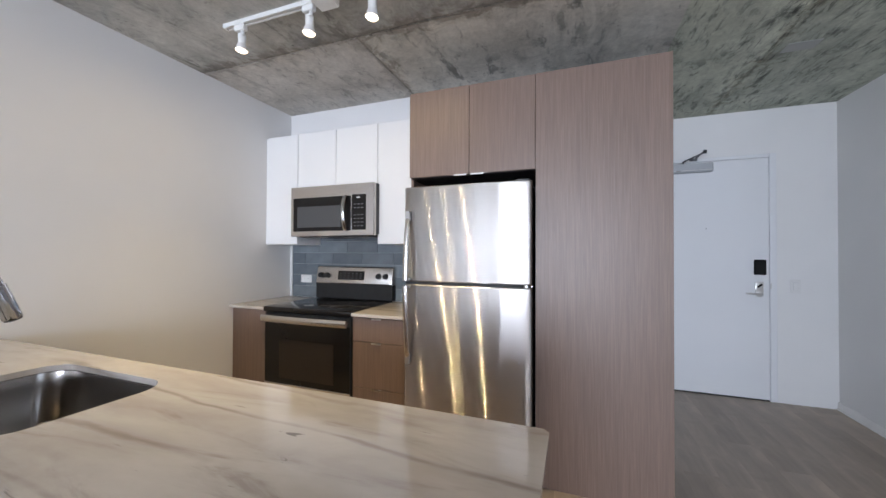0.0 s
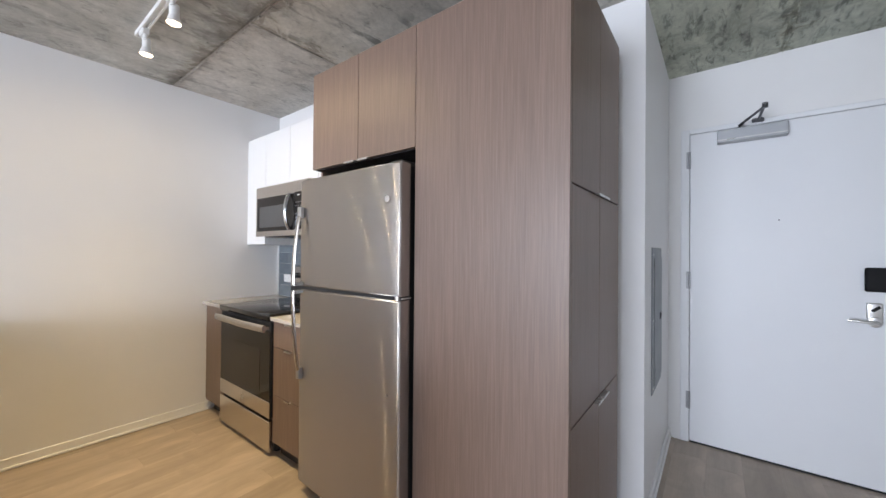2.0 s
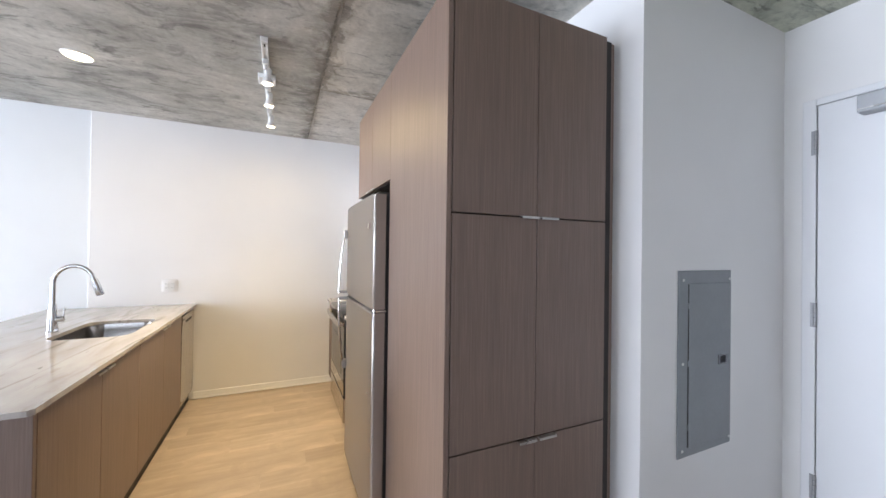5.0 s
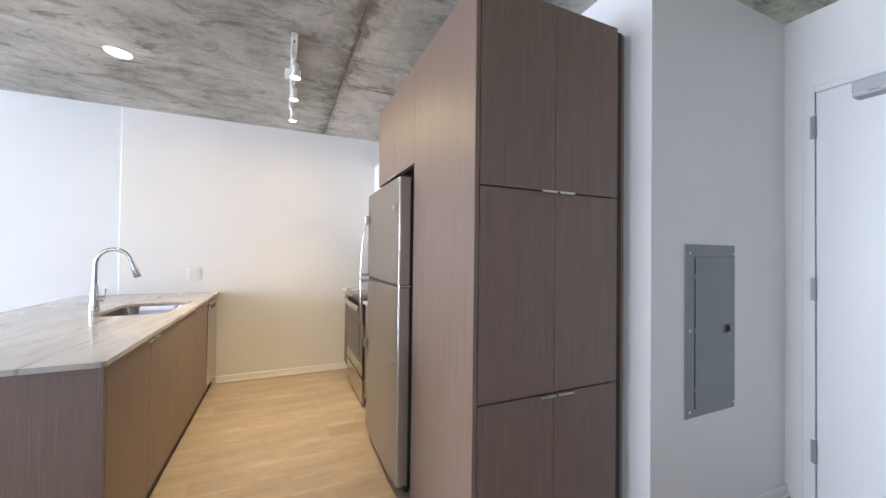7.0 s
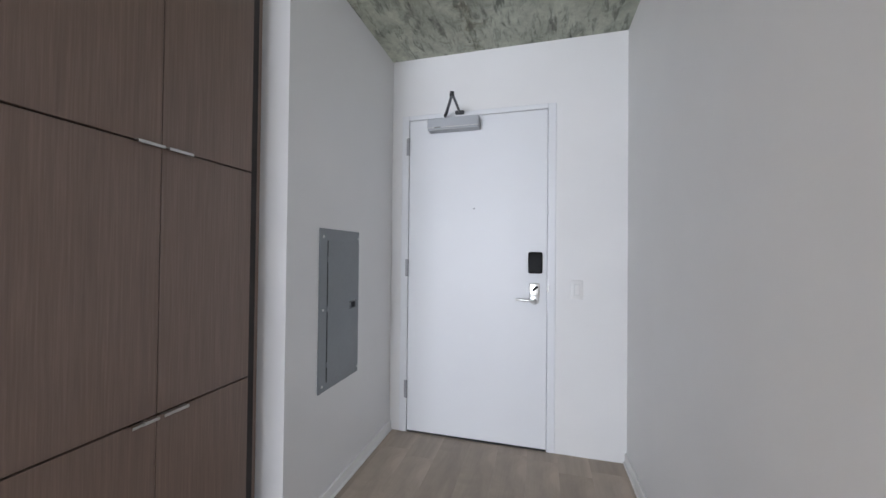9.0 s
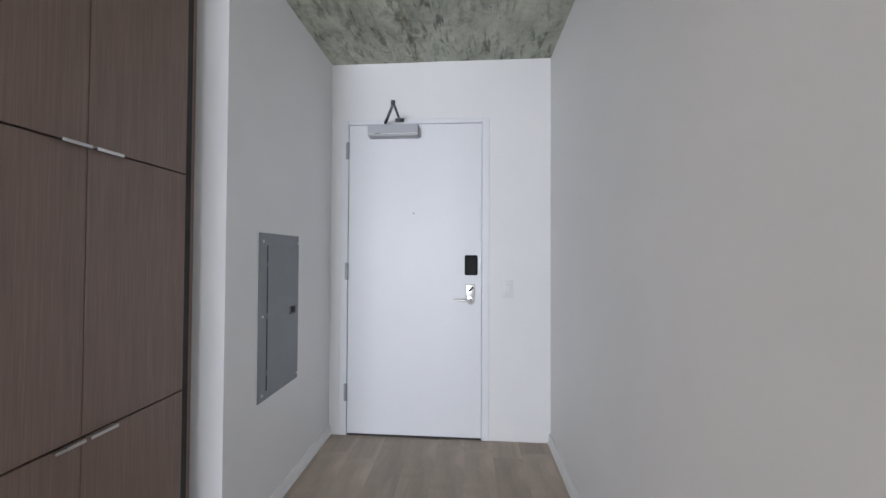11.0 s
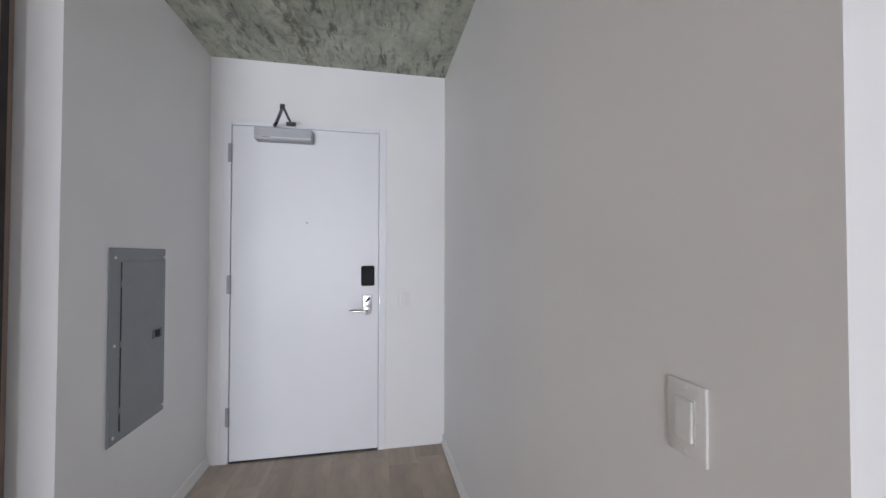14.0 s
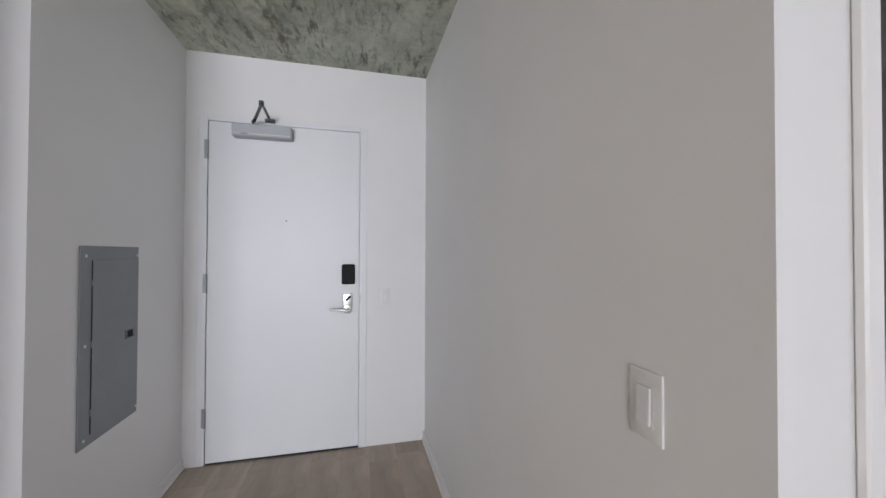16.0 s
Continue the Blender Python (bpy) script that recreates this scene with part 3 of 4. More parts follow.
closer = thing("door_closer", (1.354, HALL_END - 0.04, 2.04), "silver-grey overhead door closer with folded arm", "door closer")
body = add_box(bmesh.new(), 1.184, 1.524, HALL_END - 0.072, HALL_END - 0.001, 2.043, 2.121, 0.0035)
part("closer_body", body, CLOSER_GREY, closer)
box("cover_lip", (1.185, 1.523, HALL_END - 0.077, HALL_END - 0.070, 2.0545, 2.0605), NICKEL, closer, 0.001, "bright edge strip")
box("end_cap", (1.5235, 1.528, HALL_END - 0.072, HALL_END - 0.002, 2.045, 2.119), HINGE, closer, 0.001)
tube("main_arm", [(1.30, HALL_END - 0.05, 2.118), (1.30, HALL_END - 0.05, 2.142), (1.318, HALL_END - 0.08, 2.150), (1.402, HALL_END - 0.285, 2.166)], [0.014, 0.013, 0.010, 0.009], GUNMETAL, closer, 10, 0.6)
cyl("elbow", (1.402, HALL_END - 0.285, 2.156), (1.402, HALL_END - 0.285, 2.184), 0.014, GUNMETAL, closer)
tube("fore_arm", [(1.402, HALL_END - 0.285, 2.178), (1.397, HALL_END - 0.15, 2.172), (1.392, HALL_END - 0.018, 2.166)], [0.009, 0.008, 0.009], GUNMETAL, closer, 10, 0.7)
box("arm_shoe", (1.36, 1.42, HALL_END - 0.024, HALL_END - 0.004, 2.155, 2.180), GUNMETAL, closer, 0.004)


def plate_on(t, centre, normal, w, h, mat=PLASTIC):
    """Rounded cover plate standing off a wall, with a frame for its details: side, up, out."""
    c, out = Vector(centre), Vector(normal)
    side = Vector((0, 0, 1)).cross(out)
    rot = Matrix((side, Vector((0, 0, 1)), out)).transposed().to_4x4()

    def placed(bm):
        bmesh.ops.transform(bm, matrix=Matrix.Translation(c) @ rot, verts=bm.verts)
        return bm

    part("cover_plate", placed(add_box(bmesh.new(), -w / 2, w / 2, -h / 2, h / 2, 0, 0.006, 0.0025, 2)), mat, t, "", True)
    return placed


def switch(centre, normal, gangs, label, w=0.07):
    t = thing("light_switch", centre, label, "switch")
    placed = plate_on(t, centre, normal, w, 0.117)
    for g in range(gangs):
        o = (g - (gangs - 1) / 2) * 0.046
        part("rocker_frame", placed(add_box(bmesh.new(), o - 0.017, o + 0.017, -0.034, 0.034, 0.0058, 0.0072, 0.0006)), PLATE_SHADOW, t)
        bm = add_box(bmesh.new(), o - 0.0145, o + 0.0145, -0.031, 0.031, 0.0070, 0.0105, 0.001)
        for v in bm.verts:
            if v.co.z > 0.009:
                v.co.z += 0.0022 * (-v.co.y / 0.031 if v.co.y < 0 else 0)
        part("rocker", placed(bm), PLASTIC, t)
        for sy in (-0.05, 0.05):
            part("screw", placed(add_cyl(bmesh.new(), (o, sy, 0.0055), (o, sy, 0.0066), 0.003, seg=10)), PLASTIC, t)
    return t


def outlet(centre, normal, label, gangs=1, wide=False):
    t = thing("power_outlet", centre, label, "outlet")
    w, h = (0.117, 0.117) if gangs == 2 else ((0.117, 0.07) if wide else (0.07, 0.117))
    placed = plate_on(t, centre, normal, w, h)
    for g in range(gangs):
        o = (g - (gangs - 1) / 2) * 0.046
        a, b = (0.034, 0.0165) if wide else (0.0165, 0.034)
        part("receptacle", placed(add_box(bmesh.new(), o - a, o + a, -b, b, 0.0055, 0.0085, 0.001)), WHITE_METAL, t)
        for s in (-0.018, 0.018):
            cx, cy = (o + s, 0) if wide else (o, s)
            for d in (-0.005, 0.005):
                part("slot", placed(add_box(bmesh.new(), cx + d - 0.0011, cx + d + 0.0011, cy - 0.004, cy + 0.004, 0.008, 0.0088)), DARK_STEEL, t)
    return t


switch((2.1325, HALL_END, 1.014), (0, -1, 0), 1, "white rocker light switch beside the entry door")
switch((HALL_R, 2.217, 1.061), (-1, 0, 0), 1, "white rocker light switch on the hall wall")
outlet((LEFT, 0.927, 1.062), (1, 0, 0), "white double-gang outlet plate above the island counter", 2)

# ---- electrical panel ----
ep = thing("electrical_panel", (HALL_L, 3.54, 0.555), "grey steel breaker panel with a hinged door", "electrical panel")
EY0, EY1, EZ0, EZ1 = 3.357, 3.735, 0.555, 1.342
box("panel_frame", (HALL_L, HALL_L + 0.006, EY0, EY1, EZ0, EZ1), PANEL_GREY, ep, 0.002)
pd = part("panel_door", add_box(bmesh.new(), HALL_L + 0.005, HALL_L + 0.010, EY0 + 0.069, EY1 - 0.006, EZ0 + 0.036, EZ1 - 0.055, 0.002), PANEL_GREY, ep)
box("door_gap", (HALL_L + 0.0055, HALL_L + 0.0072, EY0 + 0.0625, EY0 + 0.069, EZ0 + 0.04, EZ1 - 0.058), BLACK, ep, 0)
for z in (0.68, 0.949, 1.193):
    cyl("hinge", (HALL_L + 0.009, EY0 + 0.066, z - 0.012), (HALL_L + 0.009, EY0 + 0.066, z + 0.012), 0.004, PANEL_GREY, pd, seg=10)
latch = box("latch", (HALL_L + 0.0095, HALL_L + 0.013, 3.629, 3.70, 0.922, 0.965), GUNMETAL, pd, 0.002, "metal latch plate")
box("latch_slot", (HALL_L + 0.0128, HALL_L + 0.0145, 3.644, 3.682, 0.928, 0.959), READER_BLACK, latch, 0.001)
for y in (EY0 + 0.03, EY1 - 0.012):
    for z in (EZ0 + 0.03, 0.95, EZ1 - 0.04):
        cyl("screw", (HALL_L + 0.0055, y, z), (HALL_L + 0.0085, y, z), 0.006, NICKEL, ep, seg=12)


# ---- kitchen cabinets ----
def finger_pull(parent, a, b, out, down, z, mat=NICKEL, reach=0.020):
    """A folded edge pull between points a and b (x, y): a tab that reaches out and turns over the door's edge."""
    (ax, ay), (bx, by) = a, b
    ox, oy = out[0] * reach, out[1] * reach
    t = 0.0016
    bm = bmesh.new()
    if abs(bx - ax) > abs(by - ay):
        add_box(bm, min(ax, bx), max(ax, bx), min(ay, ay + oy), max(ay, ay + oy), z, z + t, 0.0005)
        add_box(bm, min(ax, bx), max(ax, bx), min(ay + oy, ay + oy * 0.88), max(ay + oy, ay + oy * 0.88), z - (0.0075 if down else -t), z + (t * 0.5 if down else 0.010), 0.0005)
    else:
        add_box(bm, min(ax, ax + ox), max(ax, ax + ox), min(ay, by), max(ay, by), z, z + t, 0.0005)
        add_box(bm, min(ax + ox, ax + ox * 0.88), max(ax + ox, ax + ox * 0.88), min(ay, by), max(ay, by), z - (0.0075 if down else -t), z + (t * 0.5 if down else 0.010), 0.0005)
    return part("handle", bm, mat, parent, "slim metal edge pull")


FRONT = 2.333
# wall cabinets in white lacquer
for x0, x1, z0 in ((-2.113, -1.803, 1.357), (-1.800, -1.426, 1.812), (-1.423, -1.049, 1.812), (-1.046, -0.640, 1.357)):
    c = thing("wall_cabinet", ((x0 + x1) / 2, BACK, z0), "white flat-front wall cabinet over the counter" if z0 < 1.5 else "white flat-front wall cabinet above the microwave", "cabinet", "white wall cabinets")
    box("body", (x0, x1, 2.662, BACK, z0, 2.27), WHITE_LAC, c, 0.001)
    box("door", (x0 + 0.001, x1 - 0.001, 2.641, 2.6615, z0 + 0.001, 2.269), WHITE_LAC, c, 0.0015)
box_filler = box("filler", (LEFT, -2.1145, 2.655, BACK, 1.357, 2.27), WHITE_LAC, None, 0.001)
tagged(box_filler, "narrow white filler strip beside the wall cabinets", "filler")

# cabinet above the refrigerator
c = thing("fridge_cabinet", (-0.245, BACK, 1.765), "taupe wood-grain cabinet above the refrigerator", "cabinet")
box("body", (-0.634, 0.1405, 2.354, BACK, 1.768, 2.298), LAMINATE, c, 0.001)
for x0, x1, h0, h1 in ((-0.635, -0.2455, -0.335, -0.257), (-0.2425, 0.140, -0.232, -0.154)):
    d = box("door", (x0, x1, FRONT, FRONT + 0.02, 1.765, 2.298), LAMINATE, c, 0.0012)
    finger_pull(d, (h0, FRONT), (h1, FRONT), (0, -1), True, 1.7615, NICKEL, 0.017)
# near-black sheets that put the shade of the gap above the fridge into colour
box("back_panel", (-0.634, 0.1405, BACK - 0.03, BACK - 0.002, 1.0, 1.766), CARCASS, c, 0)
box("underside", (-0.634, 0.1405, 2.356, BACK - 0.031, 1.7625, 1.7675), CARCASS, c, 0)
box("gable", (-0.655, -0.637, 2.40, BACK, 0.0, 2.298), LAMINATE, c, 0.001)

# pantry block; its doors open on the hall side
PX0, PX1 = 0.142, 0.807
p = thing("pantry_cabinet", ((PX0 + PX1) / 2, 2.74, 0), "tall taupe wood-grain pantry with six doors", "cabinet")
box("side_panel", (PX0, PX1, FRONT, FRONT + 0.019, 0, 2.30), LAMINATE, p, 0.0012)
box("body", (PX0 + 0.002, PX1 - 0.021, FRONT + 0.0195, 3.10, 0.10, 2.298), CARCASS, p, 0)
box("toe_kick", (PX0 + 0.002, PX1 - 0.07, FRONT + 0.0195, 3.10, 0, 0.099), CARCASS, p, 0)
box("filler", (PX1 - 0.06, PX1 - 0.024, 3.053, STUB - 0.014, 0.10, 2.296), LAMINATE, p, 0.001)
for z0, z1 in ((0.102, 0.7328), (0.7382, 1.5358), (1.5412, 2.298)):
    for y0, y1 in ((2.3555, 2.7015), (2.7045, 3.0505)):
        d = box("door", (PX1 - 0.020, PX1, y0, y1, z0, z1), LAMINATE, p, 0.0012)
        first = y0 < 2.5
        h = (2.624, 2.699) if first else (2.712, 2.790)
        if z0 > 1:
            finger_pull(d, (PX1, h[0]), (PX1, h[1]), (1, 0), True, z0 - 0.0025)
        elif z0 < 0.5:
            finger_pull(d, (PX1, h[0]), (PX1, h[1]), (1, 0), True, z1 + 0.001)

# base cabinets on the range wall
CT = 0.888
c = thing("base_cabinet", (-1.98, BACK, 0), "taupe single-door base cabinet beside the range", "cabinet", "base cabinets")
box("body", (-2.112, -1.812, FRONT + 0.021, BACK, 0.095, 0.866), CARCASS, c, 0)
box("door", (-2.112, -1.812, FRONT, FRONT + 0.02, 0.097, 0.858), LAMINATE, c, 0.0012)
box("filler", (LEFT + 0.001, -2.114, FRONT + 0.008, FRONT + 0.03, 0.097, 0.866), LAMINATE, c, 0.001)
box("toe_kick", (-2.112, -1.812, FRONT + 0.06, FRONT + 0.075, 0, 0.094), CARCASS, c, 0)
c = thing("drawer_cabinet", (-0.85, BACK, 0), "taupe three-drawer base cabinet beside the refrigerator", "cabinet", "base cabinets")
box("body", (-1.050, -0.662, FRONT + 0.021, BACK, 0.095, 0.866), CARCASS, c, 0)
box("toe_kick", (-1.050, -0.662, FRONT + 0.06, FRONT + 0.075, 0, 0.094), CARCASS, c, 0)
for z0, z1 in ((0.097, 0.396), (0.400, 0.698), (0.702, 0.858)):
    d = box("drawer_front", (-1.049, -0.664, FRONT, FRONT + 0.02, z0, z1), LAMINATE, c, 0.0012)
    finger_pull(d, (-0.90, FRONT), (-0.83, FRONT), (0, -1), True, z1 + 0.0005, NICKEL, 0.013)
for x0, x1 in ((LEFT + 0.001, -1.809), (-1.051, -0.658)):
    w = box("countertop", (x0, x1, FRONT - 0.022, BACK - 0.011, 0.8665, CT), QUARTZ, None, 0.002)
    tagged(w, "veined off-white stone countertop beside the range", "countertop", "range wall countertops")

# ---- range ----
r = thing("electric_range", (-1.43, BACK, 0), "stainless electric range with black glass oven door", "range")
RX0, RX1 = -1.806, -1.054
box("body", (RX0 + 0.004, RX1 - 0.004, FRONT + 0.014, 2.925, 0.03, 0.858), DARK_STEEL, r, 0.002)
ct = part("cooktop", add_box(bmesh.new(), RX0, RX1, FRONT - 0.028, 2.90, 0.859, 0.897, 0.007, 2), BLACK_GLASS, r, "black glass cooktop", True)
for bx, by, br in ((-1.62, 2.48, 0.10), (-1.24, 2.48, 0.085), (-1.62, 2.74, 0.085), (-1.24, 2.74, 0.10)):
    ring = bmesh.new()
    n = 48
    inner = [ring.verts.new((bx + (br - 0.002) * math.cos(2 * math.pi * k / n), by + (br - 0.002) * math.sin(2 * math.pi * k / n), 0.8974)) for k in range(n)]
    outer = [ring.verts.new((bx + br * math.cos(2 * math.pi * k / n), by + br * math.sin(2 * math.pi * k / n), 0.8974)) for k in range(n)]
    for k in range(n):
        ring.faces.new((inner[k], inner[(k + 1) % n], outer[(k + 1) % n], outer[k]))
    part("burner_ring", ring, LEGEND, ct)
od = box("oven_door", (RX0 + 0.006, RX1 - 0.006, FRONT - 0.012, FRONT + 0.012, 0.243, 0.852), BLACK, r, 0.003)
box("door_glass", (RX0 + 0.008, RX1 - 0.008, FRONT - 0.016, FRONT - 0.0125, 0.347, 0.79), BLACK_GLASS, od, 0.001, "black oven glass")
box("oven_window", (-1.665, -1.19, FRONT - 0.0175, FRONT - 0.0155, 0.385, 0.665), SMOKE_GLASS, od, 0.0008)
box("lower_band", (RX0 + 0.006, RX1 - 0.006, FRONT - 0.018, FRONT - 0.0125, 0.243, 0.345), STEEL_V, od, 0.002, "stainless lower band")
cyl("badge", (-1.43, FRONT - 0.0205, 0.298), (-1.43, FRONT - 0.0175, 0.298), 0.016, NICKEL, od)
n = 12
tube("handle", [(RX0 + 0.012 + (RX1 - RX0 - 0.024) * k / n, FRONT - 0.052 - 0.012 * math.sin(math.pi * k / n), 0.815) for k in range(n + 1)], 0.013, STEEL_V, od, 14, 1.9, label="bowed stainless handle")
for hx in (RX0 + 0.035, RX1 - 0.035):
    box("handle_post", (hx - 0.016, hx + 0.016, FRONT - 0.055, FRONT - 0.012, 0.803, 0.829), STEEL_V, od, 0.003)
for k in range(14):
    vx = -1.68 + k * 0.037
    box("vent_slot", (vx, vx + 0.024, FRONT - 0.0135, FRONT - 0.0115, 0.838, 0.845), DARK_STEEL, od, 0)
box("drawer", (RX0 + 0.006, RX1 - 0.006, FRONT - 0.018, FRONT + 0.012, 0.028, 0.222), STEEL_V, r, 0.004, "stainless storage drawer")
for fx in (RX0 + 0.05, RX1 - 0.05):
    for fy in (2.40, 2.86):
        cyl("foot", (fx, fy, 0.0), (fx, fy, 0.031), 0.018, BLACK, r, seg=12)
bg = box("backguard", (-1.796, -1.040, 2.868, 2.928, 0.898, 1.03), BLACK, r, 0.003, "black glass backguard")
face = bmesh.new()
add_box(face, -1.798, -1.038, 2.862, 2.928, 1.022, 1.172, 0.012, 3)
for v in face.verts:
    v.co.y += (v.co.z - 1.022) * 0.18 if v.co.y < 2.9 else 0
cpn = part("control_panel", face, STEEL_V, r, "stainless control panel", True)


def on_panel(name, x0, x1, z0, z1, depth, mat):
    bm = add_box(bmesh.new(), x0, x1, -depth, 0.004, z0, z1, 0.0008)
    for v in bm.verts:
        v.co.y += 2.862 + (v.co.z - 1.022) * 0.18
    return part(name, bm, mat, cpn)


on_panel("display", -1.568, -1.308, 1.06, 1.135, 0.003, BLACK_GLASS)
for row in range(3):
    for k in range(6):
        on_panel("button_legend", -1.55 + k * 0.04, -1.532 + k * 0.04, 1.072 + row * 0.02, 1.076 + row * 0.02, 0.0036, LEGEND)
for kx in (-1.745, -1.683, -1.170, -1.104):
    y0 = 2.862 + 0.07 * 0.18
    kn = cyl("knob", (kx, y0 - 0.026, 1.092), (kx, y0 + 0.004, 1.098), 0.019, BLACK, cpn, 0.023, bevel=0.003)
    box("grip", (kx - 0.004, kx + 0.004, y0 - 0.034, y0 - 0.02, 1.076, 1.110), BLACK, kn, 0.002)

# ---- microwave ----
mw = thing("microwave", (-1.42, BACK, 1.42), "stainless over-the-range microwave under white cabinets", "microwave")
MX0, MX1, MZ0, MZ1, MY = -1.800, -1.030, 1.418, 1.8105, 2.565
box("body", (MX0 + 0.004, MX1 - 0.002, MY + 0.03, BACK, MZ0 + 0.012, MZ1), DARK_STEEL, mw, 0.002)
box("face", (MX0, MX1, MY, MY + 0.03, MZ0, MZ1), STEEL_V, mw, 0.004, "stainless front frame")
md = box("door_glass", (-1.772, -1.232, MY - 0.004, MY + 0.004, 1.458, 1.722), BLACK_GLASS, mw, 0.002, "black glass door")
box("screen", (-1.730, -1.318, MY - 0.0055, MY - 0.0035, 1.487, 1.652), SCREEN_MESH, md, 0.0006)
n = 10
tube("handle", [(-1.272, MY - 0.012 - 0.034 * math.sin(math.pi * k / n) ** 0.7, 1.462 + 0.258 * k / n) for k in range(n + 1)], 0.011, CHROME, mw, 12, 1.4, (1, 0, 0), "bowed chrome handle")
mp = box("keypad", (-1.222, -1.100, MY - 0.004, MY + 0.004, 1.462, 1.728), BLACK_GLASS, mw, 0.002, "black touch keypad")
for row in range(7):
    for k in range(3):
        if row != 4:
            box("key_legend", (-1.202 + k * 0.031, -1.184 + k * 0.031, MY - 0.0052, MY - 0.0036, 1.489 + row * 0.027, 1.495 + row * 0.027), LEGEND, mp, 0)
box("clock", (-1.178, -1.150, MY - 0.0052, MY - 0.0036, 1.700, 1.708), PLASTIC, mp, 0, "pale printed mark")
box("underside_vent", (-1.76, -1.07, MY + 0.05, BACK - 0.02, MZ0 - 0.004, MZ0 + 0.013), BLACK, mw, 0.002)
for gx in (-1.62, -1.24):
    box("grease_filter", (gx - 0.11, gx + 0.11, 2.66, 2.80, MZ0 - 0.009, MZ0 - 0.003), STEEL_V, mw, 0.001)

# ---- refrigerator ----
fr = thing("refrigerator", (-0.25, 2.6, 0), "stainless top-freezer refrigerator with bowed handles", "refrigerator")
FX0, FX1, FY = -0.632, 0.128, 2.250
box("cabinet", (FX0 + 0.006, FX1 - 0.006, FY + 0.103, 2.915, 0.03, 1.672), DARK_STEEL, fr, 0.003)


def bowed_door(name, z0, z1, label):
    bm = bmesh.new()
    r, half = 0.011, (FX1 - FX0) / 2
    roll = [(r * (1 - math.cos(radians(a))), r * (1 - math.sin(radians(a)))) for a in (0, 18, 36, 54, 72, 90)]
    flat = [(r + (2 * half - 2 * r) * k / 16, 0.0) for k in range(1, 16)]
    cols = []
    for dx, dy in roll + flat + [(2 * half - dx, dy) for dx, dy in reversed(roll)]:
        y = FY + 0.010 * (dx / half - 1) ** 4 + dy
        cols.append([bm.verts.new((FX0 + dx, yy, zz)) for yy, zz in ((FY + 0.070, z0), (y + 0.005, z0), (y, z0 + 0.006), (y, z1 - 0.006), (y + 0.005, z1), (FY + 0.070, z1))])
    for a, b in zip(cols, cols[1:]):
        for j in range(5):
            bm.faces.new((a[j], a[j + 1], b[j + 1], b[j]))
        bm.faces.new((a[5], a[0], b[0], b[5]))
    bm.faces.new(cols[0])
    bm.faces.new(list(reversed(cols[-1])))
    return part(name, bm, STEEL, fr, label, True)


upper = bowed_door("freezer_door", 1.118, 1.690, "stainless freezer door")
lower = bowed_door("fridge_door", 0.062, 1.100, "stainless refrigerator door")
box("gasket", (FX0 + 0.006, FX1 - 0.006, FY + 0.0705, FY + 0.102, 0.07, 1.682), BLACK, fr, 0)
box("divider", (FX0 + 0.004, FX1 - 0.004, FY + 0.02, FY + 0.070, 1.1005, 1.1175), BLACK, fr, 0)
cyl("centre_hinge", (FX1 - 0.03, FY + 0.03, 1.101), (FX1 - 0.03, FY + 0.03, 1.117), 0.014, NICKEL, fr)
box("hinge_strap", (FX1 - 0.06, FX1 + 0.004, FY + 0.022, FY + 0.075, 1.106, 1.112), NICKEL, fr, 0.001)
box("top_hinge_cover", (FX1 - 0.09, FX1 - 0.01, FY + 0.03, FY + 0.13, 1.673, 1.704), DARK_STEEL, fr, 0.006)
box("base_grille", (FX0 + 0.02, FX1 - 0.02, FY + 0.06, FY + 0.085, 0.012, 0.058), BLACK, fr, 0.002)
for fx in (FX0 + 0.06, FX1 - 0.06):
    cyl("foot", (fx, FY + 0.12, 0), (fx, FY + 0.12, 0.032), 0.02, BLACK, fr, seg=12)
n = 12
HX = -0.600
for parent, za, zb in ((upper, 1.128, 1.512), (lower, 1.092, 0.650)):
    pts = [(HX, FY - 0.010 - 0.038 * math.sin(0.5 * math.pi * k / n) ** 0.75, zb + (za - zb) * k / n) for k in range(n + 1)]
    pts.append((HX, FY - 0.038, za + (0.006 if parent is upper else -0.006)))
    h = tube("handle", pts, 0.0068, STEEL_V, parent, 14, 2.2, (1, 0, 0), "bowed metal handle")
    box("handle_mount", (HX - 0.015, HX + 0.015, FY - 0.02, FY + 0.006, zb - 0.028, zb + 0.032), HINGE, h, 0.004)
    box("handle_mount", (HX - 0.013, HX + 0.013, FY - 0.052, FY + 0.006, za - 0.006, za + 0.012) if parent is upper else (HX - 0.013, HX + 0.013, FY - 0.052, FY + 0.006, za - 0.012, za + 0.006), HINGE, h, 0.003)
cyl("badge", (0.058, FY - 0.003, 1.535), (0.058, FY + 0.004, 1.535), 0.015, STEEL_V, upper, label="small round badge")
cyl("dent", (0.062, FY - 0.0015, 0.692), (0.062, FY + 0.004, 0.692), 0.006, GUNMETAL, lower, label="small dark plug")

